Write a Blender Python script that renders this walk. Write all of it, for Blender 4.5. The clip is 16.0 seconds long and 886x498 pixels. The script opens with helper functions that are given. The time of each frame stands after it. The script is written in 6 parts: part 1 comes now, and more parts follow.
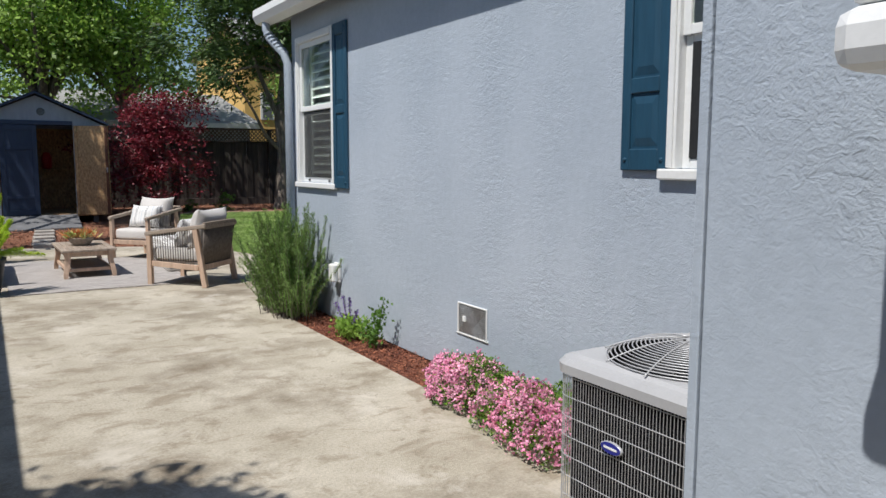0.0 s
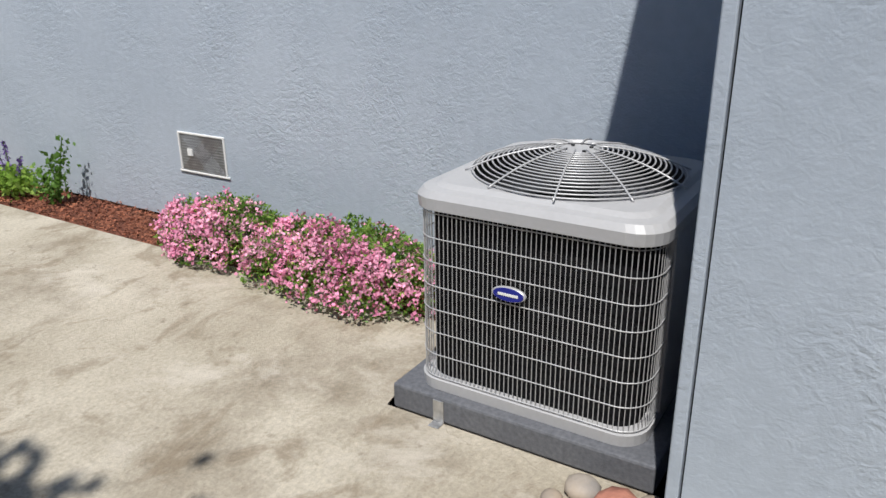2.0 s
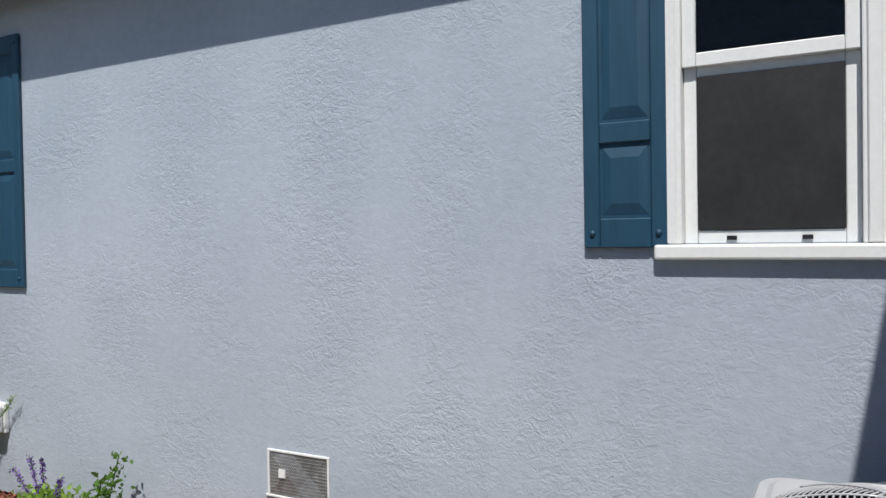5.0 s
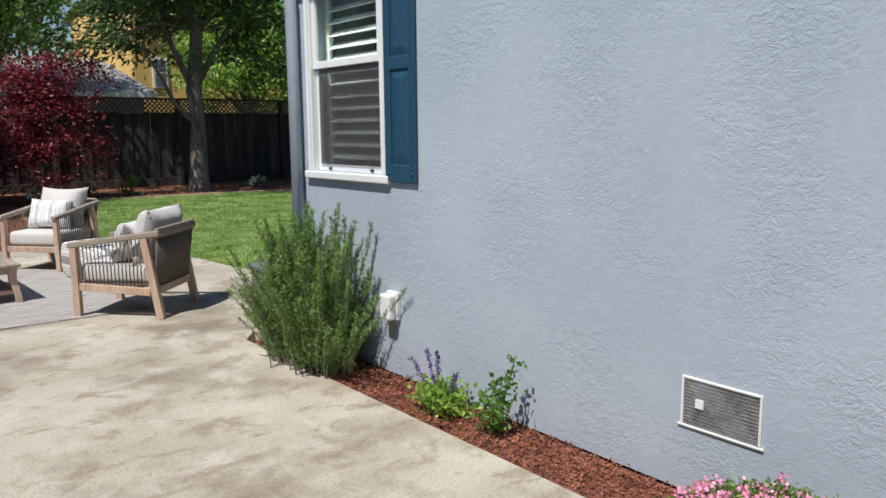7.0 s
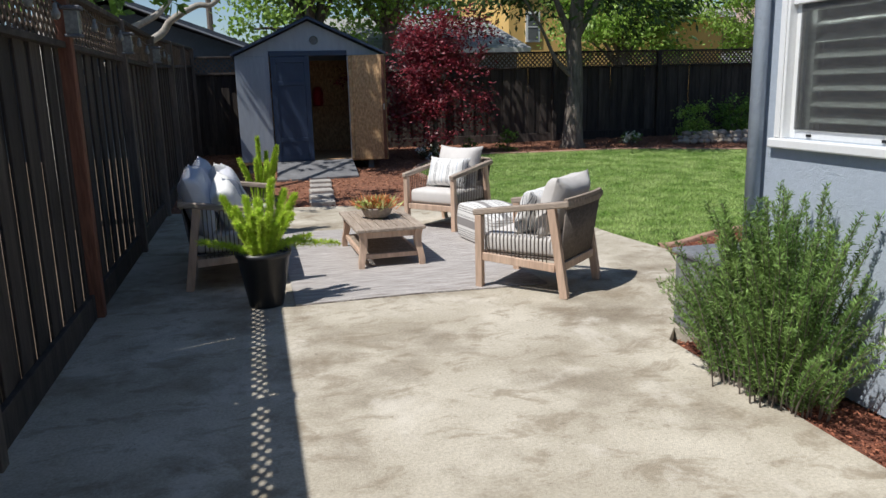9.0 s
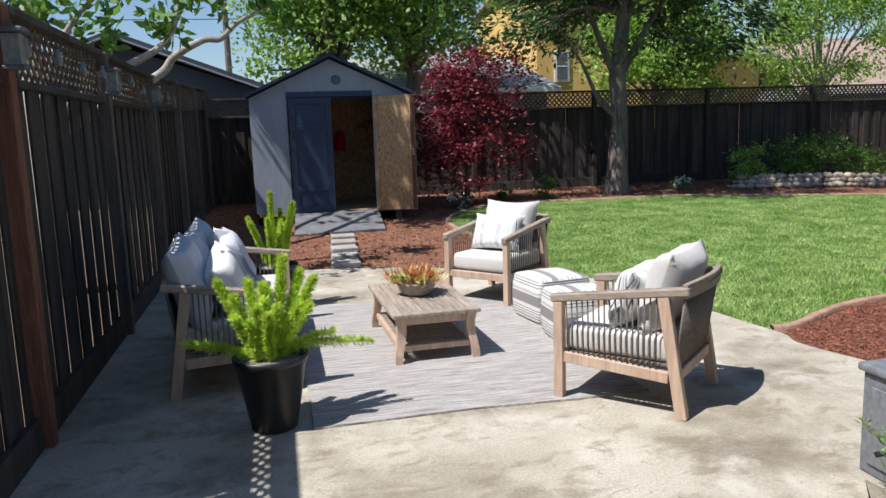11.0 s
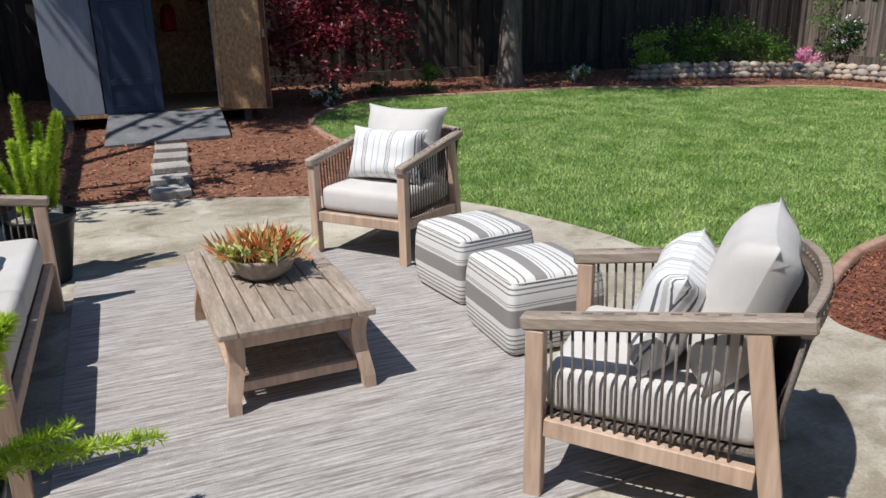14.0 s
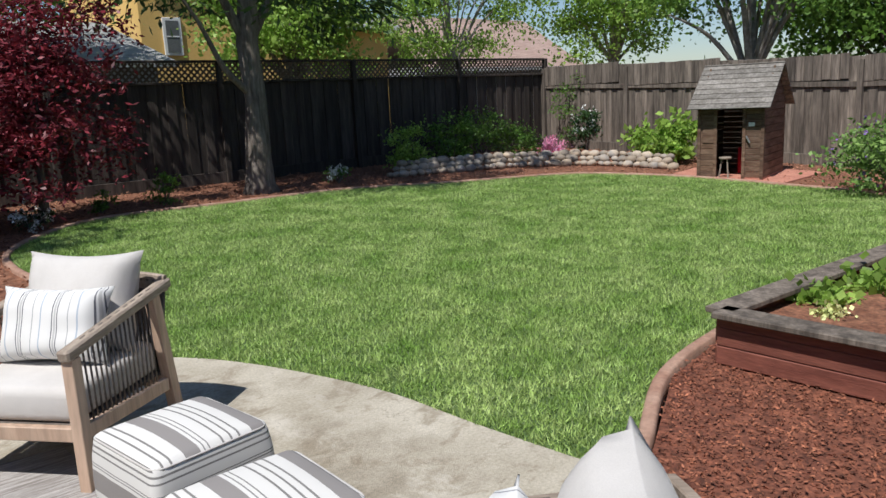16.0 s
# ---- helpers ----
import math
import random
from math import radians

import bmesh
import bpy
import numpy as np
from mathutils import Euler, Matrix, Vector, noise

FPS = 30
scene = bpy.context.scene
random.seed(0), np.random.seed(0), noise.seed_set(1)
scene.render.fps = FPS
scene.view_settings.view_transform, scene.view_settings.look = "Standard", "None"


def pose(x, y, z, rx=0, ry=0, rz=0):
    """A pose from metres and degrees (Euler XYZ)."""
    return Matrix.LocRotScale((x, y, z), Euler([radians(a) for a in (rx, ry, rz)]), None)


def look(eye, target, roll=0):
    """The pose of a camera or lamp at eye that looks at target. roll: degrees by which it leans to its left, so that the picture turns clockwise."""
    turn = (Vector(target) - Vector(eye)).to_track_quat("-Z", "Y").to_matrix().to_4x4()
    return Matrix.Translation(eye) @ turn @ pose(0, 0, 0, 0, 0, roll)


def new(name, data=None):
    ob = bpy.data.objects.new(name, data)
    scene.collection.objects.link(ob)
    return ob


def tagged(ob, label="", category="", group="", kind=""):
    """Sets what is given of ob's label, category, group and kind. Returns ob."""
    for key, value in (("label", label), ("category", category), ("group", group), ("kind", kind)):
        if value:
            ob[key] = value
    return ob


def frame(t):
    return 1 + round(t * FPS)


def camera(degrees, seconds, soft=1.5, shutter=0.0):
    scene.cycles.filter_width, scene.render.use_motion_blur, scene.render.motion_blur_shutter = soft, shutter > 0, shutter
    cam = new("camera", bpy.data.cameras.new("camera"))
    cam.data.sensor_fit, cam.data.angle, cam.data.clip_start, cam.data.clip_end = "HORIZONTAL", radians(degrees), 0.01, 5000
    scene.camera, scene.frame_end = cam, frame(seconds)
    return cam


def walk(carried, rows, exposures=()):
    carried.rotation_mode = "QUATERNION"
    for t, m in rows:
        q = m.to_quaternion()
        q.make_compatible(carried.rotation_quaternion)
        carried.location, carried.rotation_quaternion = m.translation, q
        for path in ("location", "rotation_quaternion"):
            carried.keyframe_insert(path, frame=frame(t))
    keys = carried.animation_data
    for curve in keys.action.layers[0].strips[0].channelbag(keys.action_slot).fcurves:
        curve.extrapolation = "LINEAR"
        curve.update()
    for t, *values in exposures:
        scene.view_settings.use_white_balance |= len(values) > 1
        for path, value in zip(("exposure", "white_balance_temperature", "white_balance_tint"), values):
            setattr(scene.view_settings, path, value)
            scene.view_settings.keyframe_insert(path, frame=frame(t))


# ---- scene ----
cam = camera(60.8, 16.0)
PATH = [
    (0, (-2.637, -1.85, 1.405), (-1.604, -0.154, 1.172), 0.1),
    (0.5, (-2.6, -1.581, 1.358), (-1.485, 0.03, 0.954), -0.6),
    (1, (-2.513, -1.335, 1.327), (-1.198, 0.049, 0.733), -0.7),
    (1.5, (-2.6, -1.115, 1.311), (-1.094, 0.008, 0.624), -0.2),
    (2, (-2.556, -0.898, 1.291), (-0.969, 0.085, 0.576), -0.6),
    (2.5, (-2.506, -0.698, 1.329), (-0.793, 0.099, 0.673), -0.3),
    (3, (-2.507, -0.49, 1.345), (-0.674, 0.145, 0.861), -0.3),
    (3.5, (-2.527, -0.311, 1.395), (-0.658, 0.34, 1.101), -1.8),
    (6, (-2.584, 0.225, 1.425), (-0.978, 1.416, 1.372), -0.3),
    (6.5, (-2.616, 0.412, 1.461), (-1.158, 1.768, 1.273), -1.0),
    (7, (-2.602, 0.655, 1.462), (-1.338, 2.173, 1.15), -0.5),
    (7.5, (-2.553, 0.89, 1.475), (-1.55, 2.572, 1.069), -1.6),
    (8, (-2.616, 1.19, 1.429), (-1.839, 2.976, 0.975), -1.0),
    (8.5, (-2.654, 1.429, 1.469), (-2.15, 3.311, 1.015), -1.3),
    (11, (-2.572, 3.172, 1.535), (-2.152, 5.102, 1.222), -1.9),
    (11.5, (-2.49, 3.534, 1.53), (-1.947, 5.428, 1.188), -1.5),
    (12, (-2.384, 3.924, 1.544), (-1.835, 5.815, 1.192), -0.4),
    (12.5, (-2.372, 4.28, 1.506), (-1.862, 6.17, 1.093), -0.7),
    (13, (-2.316, 4.613, 1.496), (-1.783, 6.471, 0.984), -1.5),
    (13.5, (-2.184, 4.973, 1.476), (-1.594, 6.801, 0.917), -1.4),
    (14, (-2.079, 5.309, 1.451), (-1.356, 7.072, 0.843), -1.1),
    (14.5, (-1.925, 5.633, 1.440), (-1.020, 7.316, 0.851), -1.5),
    (15, (-1.728, 5.855, 1.459), (-0.742, 7.526, 0.972), -2.3),
    (15.5, (-1.526, 6.023, 1.493), (-0.412, 7.627, 1.059), -2.5),
    (16, (-1.345, 6.218, 1.486), (-0.092, 7.727, 1.09), -2.7),
]
walk(cam, [(t, look(eye, target, roll)) for t, eye, target, roll in PATH],
     [(0, 0.0, 6450, 10), (8.5, 0.08, 6400, 10), (11.0, 0.4, 6250, 10), (12.0, 0.37, 6250, 10), (13.0, 0.22, 6250, 10), (14.5, 0.0, 6330, 10), (16.0, 0.05, 6330, 10)])

# ---- world, sun ----
SUN = Vector((1.0, 0.35, -1.8)).normalized()
world = bpy.data.worlds.new("world")
scene.world = world
world.use_nodes = True
wn = world.node_tree.nodes
sky = wn.new("ShaderNodeTexSky")
sky.sky_type, sky.sun_disc = "NISHITA", False
sky.sun_elevation, sky.sun_rotation = math.asin(-SUN.z), math.atan2(-SUN.x, -SUN.y)
sky.dust_density, sky.ozone_density = 0.3, 3.5
wn["Background"].inputs[1].default_value = 0.088
world.node_tree.links.new(sky.outputs[0], wn["Background"].inputs[0])
sun = new("sun", bpy.data.lights.new("sun", "SUN"))
sun.data.energy, sun.data.angle, sun.data.color = 4.75, radians(0.55), (1.0, 0.97, 0.92)
sun.matrix_world = look((-20, -7, 33), Vector((-20, -7, 33)) + SUN)

# ---- materials ----


def mat(name, c1, c2, scale=4.0, rough=0.7, bump=0.0, bscale=60.0, metal=0.0, stretch=(1, 1, 1), vary=0.0, island=0.0,
        fine=0.25, space="Object", spots=None, spot_scale=1.5, spec=0.5, trans=0.0, detail=6.0):
    """Two colours mixed by a large noise, fine grain over it, bump, and a shift of value from piece to piece."""
    m = bpy.data.materials.new(name)
    m.use_nodes = True
    nt = m.node_tree
    n, l = nt.nodes, nt.links
    b = n["Principled BSDF"]
    co = n.new("ShaderNodeTexCoord")
    mp = n.new("ShaderNodeMapping")
    mp.inputs["Scale"].default_value = stretch
    if space == "World":
        geo = n.new("ShaderNodeNewGeometry")
        l.new(geo.outputs["Position"], mp.inputs[0])
    else:
        l.new(co.outputs[space], mp.inputs[0])
    info = n.new("ShaderNodeObjectInfo")
    vec = mp.outputs[0]
    if vary:
        add = n.new("ShaderNodeVectorMath")
        add.operation = "ADD"
        mul = n.new("ShaderNodeMath")
        mul.operation = "MULTIPLY"
        mul.inputs[1].default_value = 37.0
        l.new(info.outputs["Random"], mul.inputs[0])
        l.new(vec, add.inputs[0])
        l.new(mul.outputs[0], add.inputs[1])
        vec = add.outputs[0]

    def tex(s, d=detail, r=0.6):
        t = n.new("ShaderNodeTexNoise")
        t.inputs["Scale"].default_value, t.inputs["Detail"].default_value, t.inputs["Roughness"].default_value = s, d, r
        l.new(vec, t.inputs["Vector"])
        return t

    def mix(kind, fac, a, c):
        x = n.new("ShaderNodeMix")
        x.data_type, x.blend_type = "RGBA", kind
        for sock, v in ((x.inputs[0], fac), (x.inputs[6], a), (x.inputs[7], c)):
            if isinstance(v, (int, float)):
                sock.default_value = v
            elif isinstance(v, tuple):
                sock.default_value = (*v, 1)
            else:
                l.new(v, sock)
        return x.outputs[2]

    def ramp(sock, lo, hi):
        r = n.new("ShaderNodeMapRange")
        r.inputs[1].default_value, r.inputs[2].default_value = lo, hi
        l.new(sock, r.inputs[0])
        return r.outputs[0]

    col = mix("MIX", ramp(tex(scale).outputs[0], 0.35, 0.65), c1, c2)
    if spots:
        col = mix("MIX", ramp(tex(spot_scale, 8, 0.65).outputs[0], 0.49, 0.68), col, spots)
    if fine:
        g = n.new("ShaderNodeMapRange")
        g.inputs[1].default_value, g.inputs[2].default_value = 0.3, 0.7
        g.inputs[3].default_value, g.inputs[4].default_value = 1 - fine, 1 + fine
        l.new(tex(bscale * 0.6).outputs[0], g.inputs[0])
        col = mix("MULTIPLY", 1.0, col, g.outputs[0])
    for amount, src in ((vary, info.outputs["Random"]), (island, None)):
        if amount:
            if src is None:
                geo2 = n.new("ShaderNodeNewGeometry")
                src = geo2.outputs["Random Per Island"]
            g = n.new("ShaderNodeMapRange")
            g.inputs[3].default_value, g.inputs[4].default_value = 1 - amount, 1 + amount
            l.new(src, g.inputs[0])
            col = mix("MULTIPLY", 1.0, col, g.outputs[0])
    l.new(col, b.inputs["Base Color"])
    b.inputs["Roughness"].default_value, b.inputs["Metallic"].default_value = rough, metal
    b.inputs["Specular IOR Level"].default_value = spec
    if bump:
        bp = n.new("ShaderNodeBump")
        bp.inputs["Strength"].default_value, bp.inputs["Distance"].default_value = bump, 0.01
        l.new(tex(bscale, 5, 0.65).outputs[0], bp.inputs["Height"])
        l.new(bp.outputs[0], b.inputs["Normal"])
    if trans:
        tr = n.new("ShaderNodeBsdfTranslucent")
        ms = n.new("ShaderNodeMixShader")
        ms.inputs[0].default_value = trans
        l.new(col, tr.inputs[0])
        l.new(b.outputs[0], ms.inputs[1])
        l.new(tr.outputs[0], ms.inputs[2])
        l.new(ms.outputs[0], n["Material Output"].inputs[0])
    return m


def striped(name, base, bands, period, axis, rough=0.9, axis_wobble=0.0):
    """Cloth with stripes across one local axis: bands are (start, end, colour) as parts of the period."""
    m = mat(name, base, base, 3, rough, 0.25, 500, fine=0.08)
    n, l = m.node_tree.nodes, m.node_tree.links
    b = n["Principled BSDF"]
    co = n.new("ShaderNodeTexCoord")
    sep = n.new("ShaderNodeSeparateXYZ")
    l.new(co.outputs["Object"], sep.inputs[0])
    div = n.new("ShaderNodeMath")
    div.operation = "DIVIDE"
    div.inputs[1].default_value = period
    l.new(sep.outputs[axis], div.inputs[0])
    add = n.new("ShaderNodeMath")
    add.operation = "ADD"
    add.inputs[1].default_value = 100.5
    l.new(div.outputs[0], add.inputs[0])
    fr = n.new("ShaderNodeMath")
    fr.operation = "FRACT"
    l.new(add.outputs[0], fr.inputs[0])
    cr = n.new("ShaderNodeValToRGB")
    cr.color_ramp.interpolation = "CONSTANT"
    el = cr.color_ramp.elements
    el[0].position, el[0].color = 0, (*base, 1)
    el[1].position, el[1].color = 1, (*base, 1)
    for a, c, colour in bands:
        e = el.new(a)
        e.color = (*colour, 1)
        e = el.new(c)
        e.color = (*base, 1)
    l.new(fr.outputs[0], cr.inputs[0])
    l.new(cr.outputs[0], b.inputs["Base Color"])
    return m


def stucco_mat():
    m = mat("stucco", (0.37, 0.42, 0.485), (0.425, 0.475, 0.54), 1.0, 0.85, 0, 40, fine=0.05, space="World")
    n, l = m.node_tree.nodes, m.node_tree.links
    geo = n.new("ShaderNodeNewGeometry")
    h = None
    for s, d, amount, stretch, ridge in ((5, 3, 0.35, (1, 1, 1), 0), (30, 8, 0.5, (1, 0.85, 1.15), 1), (6, 7, 0.35, (1, 0.7, 1.5), 1), (130, 4, 0.22, (1, 1, 1), 0)):
        mp = n.new("ShaderNodeMapping")
        mp.inputs["Scale"].default_value = stretch
        mp.inputs["Rotation"].default_value = (0.5 * ridge, 0, 0)
        l.new(geo.outputs["Position"], mp.inputs[0])
        t = n.new("ShaderNodeTexNoise")
        t.inputs["Scale"].default_value, t.inputs["Detail"].default_value = s, d
        t.inputs["Distortion"].default_value = 1.5 * ridge
        l.new(mp.outputs[0], t.inputs["Vector"])
        x = n.new("ShaderNodeMath")
        x.operation = "MULTIPLY_ADD"
        x.inputs[1].default_value = amount
        l.new(t.outputs[0], x.inputs[0])
        if h:
            l.new(h, x.inputs[2])
        h = x.outputs[0]
    bp = n.new("ShaderNodeBump")
    bp.inputs["Distance"].default_value = 0.014
    patch = n.new("ShaderNodeTexNoise")
    patch.inputs["Scale"].default_value, patch.inputs["Detail"].default_value = 2.3, 5
    l.new(geo.outputs["Position"], patch.inputs["Vector"])
    span = n.new("ShaderNodeMapRange")
    span.inputs[1].default_value, span.inputs[2].default_value, span.inputs[3].default_value, span.inputs[4].default_value = 0.38, 0.66, 0.2, 0.75
    l.new(patch.outputs[0], span.inputs[0])
    l.new(span.outputs[0], bp.inputs["Strength"])
    l.new(h, bp.inputs["Height"])
    l.new(bp.outputs[0], n["Principled BSDF"].inputs["Normal"])
    return m


STUCCO = stucco_mat()
WHITE = mat("white_paint", (0.76, 0.76, 0.74), (0.8, 0.8, 0.79), 3, 0.45, 0.06, 90, fine=0.03)
SHUTTER = mat("blue_paint", (0.012, 0.055, 0.098), (0.017, 0.067, 0.115), 4, 0.5, 0.12, 60, stretch=(1, 1, 0.15), fine=0.12)


def concrete_mat():
    """Worn pale concrete: broad brown stains with ragged edges, pale scrubbed patches, pits and hairline cracks."""
    m = mat("concrete", (0.37, 0.325, 0.25), (0.54, 0.49, 0.40), 1.3, 0.85, 0.45, 110, fine=0.2, space="World", spots=(0.215, 0.175, 0.125), spot_scale=1.1, detail=10)
    n, l = m.node_tree.nodes, m.node_tree.links
    b = n["Principled BSDF"]
    col = b.inputs["Base Color"].links[0].from_socket
    geo = n.new("ShaderNodeNewGeometry")

    def layer(scale, lo, hi, strength, colour, col, stretch=(1, 1, 1), distort=0.0, rough=0.7):
        mp = n.new("ShaderNodeMapping")
        mp.inputs["Scale"].default_value = stretch
        l.new(geo.outputs["Position"], mp.inputs[0])
        t = n.new("ShaderNodeTexNoise")
        t.inputs["Scale"].default_value, t.inputs["Detail"].default_value = scale, 10
        t.inputs["Roughness"].default_value, t.inputs["Distortion"].default_value = rough, distort
        l.new(mp.outputs[0], t.inputs["Vector"])
        r = n.new("ShaderNodeMapRange")
        r.inputs[1].default_value, r.inputs[2].default_value, r.inputs[4].default_value = lo, hi, strength
        l.new(t.outputs[0], r.inputs[0])
        x = n.new("ShaderNodeMix")
        x.data_type = "RGBA"
        x.inputs[7].default_value = (*colour, 1)
        l.new(r.outputs[0], x.inputs[0])
        l.new(col, x.inputs[6])
        return x.outputs[2]

    col = layer(3.2, 0.52, 0.62, 0.55, (0.20, 0.15, 0.095), col, (1, 1.5, 1), 0.6)
    col = layer(2.1, 0.55, 0.66, 0.6, (0.62, 0.57, 0.49), col, (1, 0.8, 1), 0.4)
    col = layer(14, 0.6, 0.68, 0.5, (0.17, 0.13, 0.09), col)
    col = layer(55, 0.66, 0.71, 0.75, (0.09, 0.075, 0.06), col)
    v = n.new("ShaderNodeTexVoronoi")
    v.feature = "DISTANCE_TO_EDGE"
    v.inputs["Scale"].default_value = 0.55
    warp = n.new("ShaderNodeTexNoise")
    warp.inputs["Scale"].default_value, warp.inputs["Detail"].default_value = 2.5, 8
    l.new(geo.outputs["Position"], warp.inputs["Vector"])
    add = n.new("ShaderNodeVectorMath")
    l.new(geo.outputs["Position"], add.inputs[0])
    l.new(warp.outputs["Color"], add.inputs[1])
    l.new(add.outputs[0], v.inputs["Vector"])
    r = n.new("ShaderNodeMapRange")
    r.inputs[1].default_value, r.inputs[2].default_value, r.inputs[3].default_value, r.inputs[4].default_value = 0.0005, 0.0016, 0.4, 0.0
    l.new(v.outputs["Distance"], r.inputs[0])
    x = n.new("ShaderNodeMix")
    x.data_type = "RGBA"
    x.inputs[7].default_value = (0.14, 0.11, 0.08, 1)
    l.new(r.outputs[0], x.inputs[0])
    l.new(col, x.inputs[6])
    l.new(x.outputs[2], b.inputs["Base Color"])
    return m


CONCRETE = concrete_mat()
MULCH = mat("mulch", (0.16, 0.062, 0.034), (0.26, 0.115, 0.065), 8, 0.95, 1.0, 60, fine=0.6, space="World")
CHIP = mat("bark_chip", (0.17, 0.068, 0.036), (0.40, 0.20, 0.12), 6, 0.9, 0.3, 90, island=0.6, space="World")
MULCH_RED = mat("red_mulch", (0.13, 0.042, 0.024), (0.23, 0.08, 0.045), 8, 0.95, 1.0, 60, fine=0.6, space="World")
CHIP_RED = mat("red_bark_chip", (0.15, 0.048, 0.026), (0.33, 0.125, 0.068), 6, 0.9, 0.3, 90, island=0.6, space="World")
LAWN = mat("lawn_soil", (0.06, 0.11, 0.025), (0.11, 0.17, 0.05), 1.3, 0.95, 0.8, 120, fine=0.4, space="World")
BLADE = mat("grass_blade", (0.21, 0.35, 0.065), (0.46, 0.58, 0.20), 2.2, 0.55, 0, 14, island=0.5, space="World", trans=0.3, fine=0.15)
SOIL = mat("soil", (0.09, 0.06, 0.04), (0.14, 0.10, 0.07), 0.4, 0.95, 0.5, 20, space="World", fine=0.3)
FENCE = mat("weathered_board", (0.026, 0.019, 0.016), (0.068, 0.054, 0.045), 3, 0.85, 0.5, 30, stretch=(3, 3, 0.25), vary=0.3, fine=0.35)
FENCE_GREY = mat("grey_board", (0.075, 0.06, 0.048), (0.225, 0.185, 0.15), 4, 0.85, 0.5, 30, stretch=(3, 3, 0.25), vary=0.3, fine=0.35)
POST_RED = mat("redwood_post", (0.12, 0.042, 0.022), (0.2, 0.085, 0.05), 3, 0.75, 0.4, 40, stretch=(3, 3, 0.3), vary=0.2)
POST_GREY = mat("grey_post", (0.085, 0.068, 0.056), (0.15, 0.125, 0.105), 3, 0.85, 0.4, 40, stretch=(3, 3, 0.3), vary=0.2)
LATTICE = mat("lattice_strip", (0.085, 0.06, 0.044), (0.16, 0.12, 0.09), 5, 0.85, 0.3, 50, fine=0.25)
TEAK = mat("pale_teak", (0.44, 0.295, 0.21), (0.58, 0.425, 0.32), 6, 0.6, 0.25, 60, stretch=(1, 1, 0.12), fine=0.2, vary=0.12)
TEAK_GREY = mat("grey_teak", (0.25, 0.195, 0.15), (0.40, 0.325, 0.26), 6, 0.7, 0.25, 60, stretch=(6, 0.6, 6), fine=0.25, vary=0.15)
CORD = mat("taupe_cord", (0.12, 0.10, 0.085), (0.18, 0.15, 0.13), 30, 0.85, 0.4, 200)
CLOTH = mat("oat_cloth", (0.56, 0.53, 0.50), (0.62, 0.59, 0.56), 5, 0.95, 0.25, 500, fine=0.06)
CLOTH_WHITE = mat("white_cloth", (0.72, 0.71, 0.68), (0.78, 0.77, 0.74), 5, 0.95, 0.25, 400, fine=0.06)
CLOTH_BLUE = mat("blue_grey_cloth", (0.18, 0.20, 0.25), (0.22, 0.24, 0.29), 5, 0.95, 0.3, 400, fine=0.08)
CLOTH_LILAC = mat("pale_grey_cloth", (0.54, 0.54, 0.58), (0.6, 0.6, 0.64), 5, 0.95, 0.3, 400, fine=0.08)
PILLOW = striped("striped_pillow", (0.74, 0.73, 0.71), [(0.06, 0.085, (0.12, 0.12, 0.14)), (0.11, 0.16, (0.5, 0.49, 0.48)), (0.19, 0.215, (0.12, 0.12, 0.14)), (0.52, 0.56, (0.42, 0.47, 0.55)), (0.78, 0.80, (0.3, 0.3, 0.32))], 0.17, 0)
POUF = striped("striped_pouf", (0.70, 0.68, 0.65), [(0.02, 0.32, (0.27, 0.25, 0.24)), (0.37, 0.385, (0.25, 0.24, 0.23)), (0.41, 0.425, (0.25, 0.24, 0.23)), (0.56, 0.585, (0.22, 0.21, 0.2)), (0.64, 0.665, (0.22, 0.21, 0.2)), (0.72, 0.745, (0.22, 0.21, 0.2)), (0.80, 0.825, (0.22, 0.21, 0.2)), (0.88, 0.905, (0.22, 0.21, 0.2))], 0.27, 2)
POUF_TOP = striped("striped_pouf_top", (0.70, 0.68, 0.65), [(0.08, 0.30, (0.27, 0.25, 0.24)), (0.35, 0.37, (0.25, 0.24, 0.23)), (0.42, 0.44, (0.25, 0.24, 0.23)), (0.62, 0.65, (0.22, 0.21, 0.2)), (0.75, 0.78, (0.22, 0.21, 0.2)), (0.87, 0.9, (0.22, 0.21, 0.2))], 0.26, 0)
RUG = mat("woven_rug", (0.24, 0.21, 0.19), (0.56, 0.525, 0.50), 9, 0.95, 0.5, 120, stretch=(0.45, 9, 1), fine=0.3)
BLACK = mat("black_plastic", (0.012, 0.012, 0.013), (0.02, 0.02, 0.021), 5, 0.4, 0.05, 60)
POTSOIL = mat("potting_soil", (0.12, 0.10, 0.08), (0.4, 0.37, 0.33), 30, 0.95, 1.0, 60, fine=0.5)
FERN = mat("foxtail_fern", (0.46, 0.62, 0.05), (0.64, 0.78, 0.12), 5, 0.6, 0, 8, island=0.25, trans=0.35)
ROSEMARY = mat("rosemary_leaf", (0.10, 0.20, 0.035), (0.22, 0.33, 0.085), 5, 0.6, 0, 8, island=0.35, trans=0.2)
GREEN = mat("green_leaf", (0.09, 0.20, 0.03), (0.18, 0.32, 0.055), 3, 0.5, 0, 8, island=0.4, trans=0.45)
LIGHTGREEN = mat("light_leaf", (0.24, 0.40, 0.06), (0.38, 0.54, 0.12), 2, 0.5, 0, 8, island=0.4, trans=0.5)
CONIFER = mat("conifer_leaf", (0.04, 0.085, 0.022), (0.09, 0.155, 0.035), 1.5, 0.6, 0, 8, island=0.4, trans=0.15)
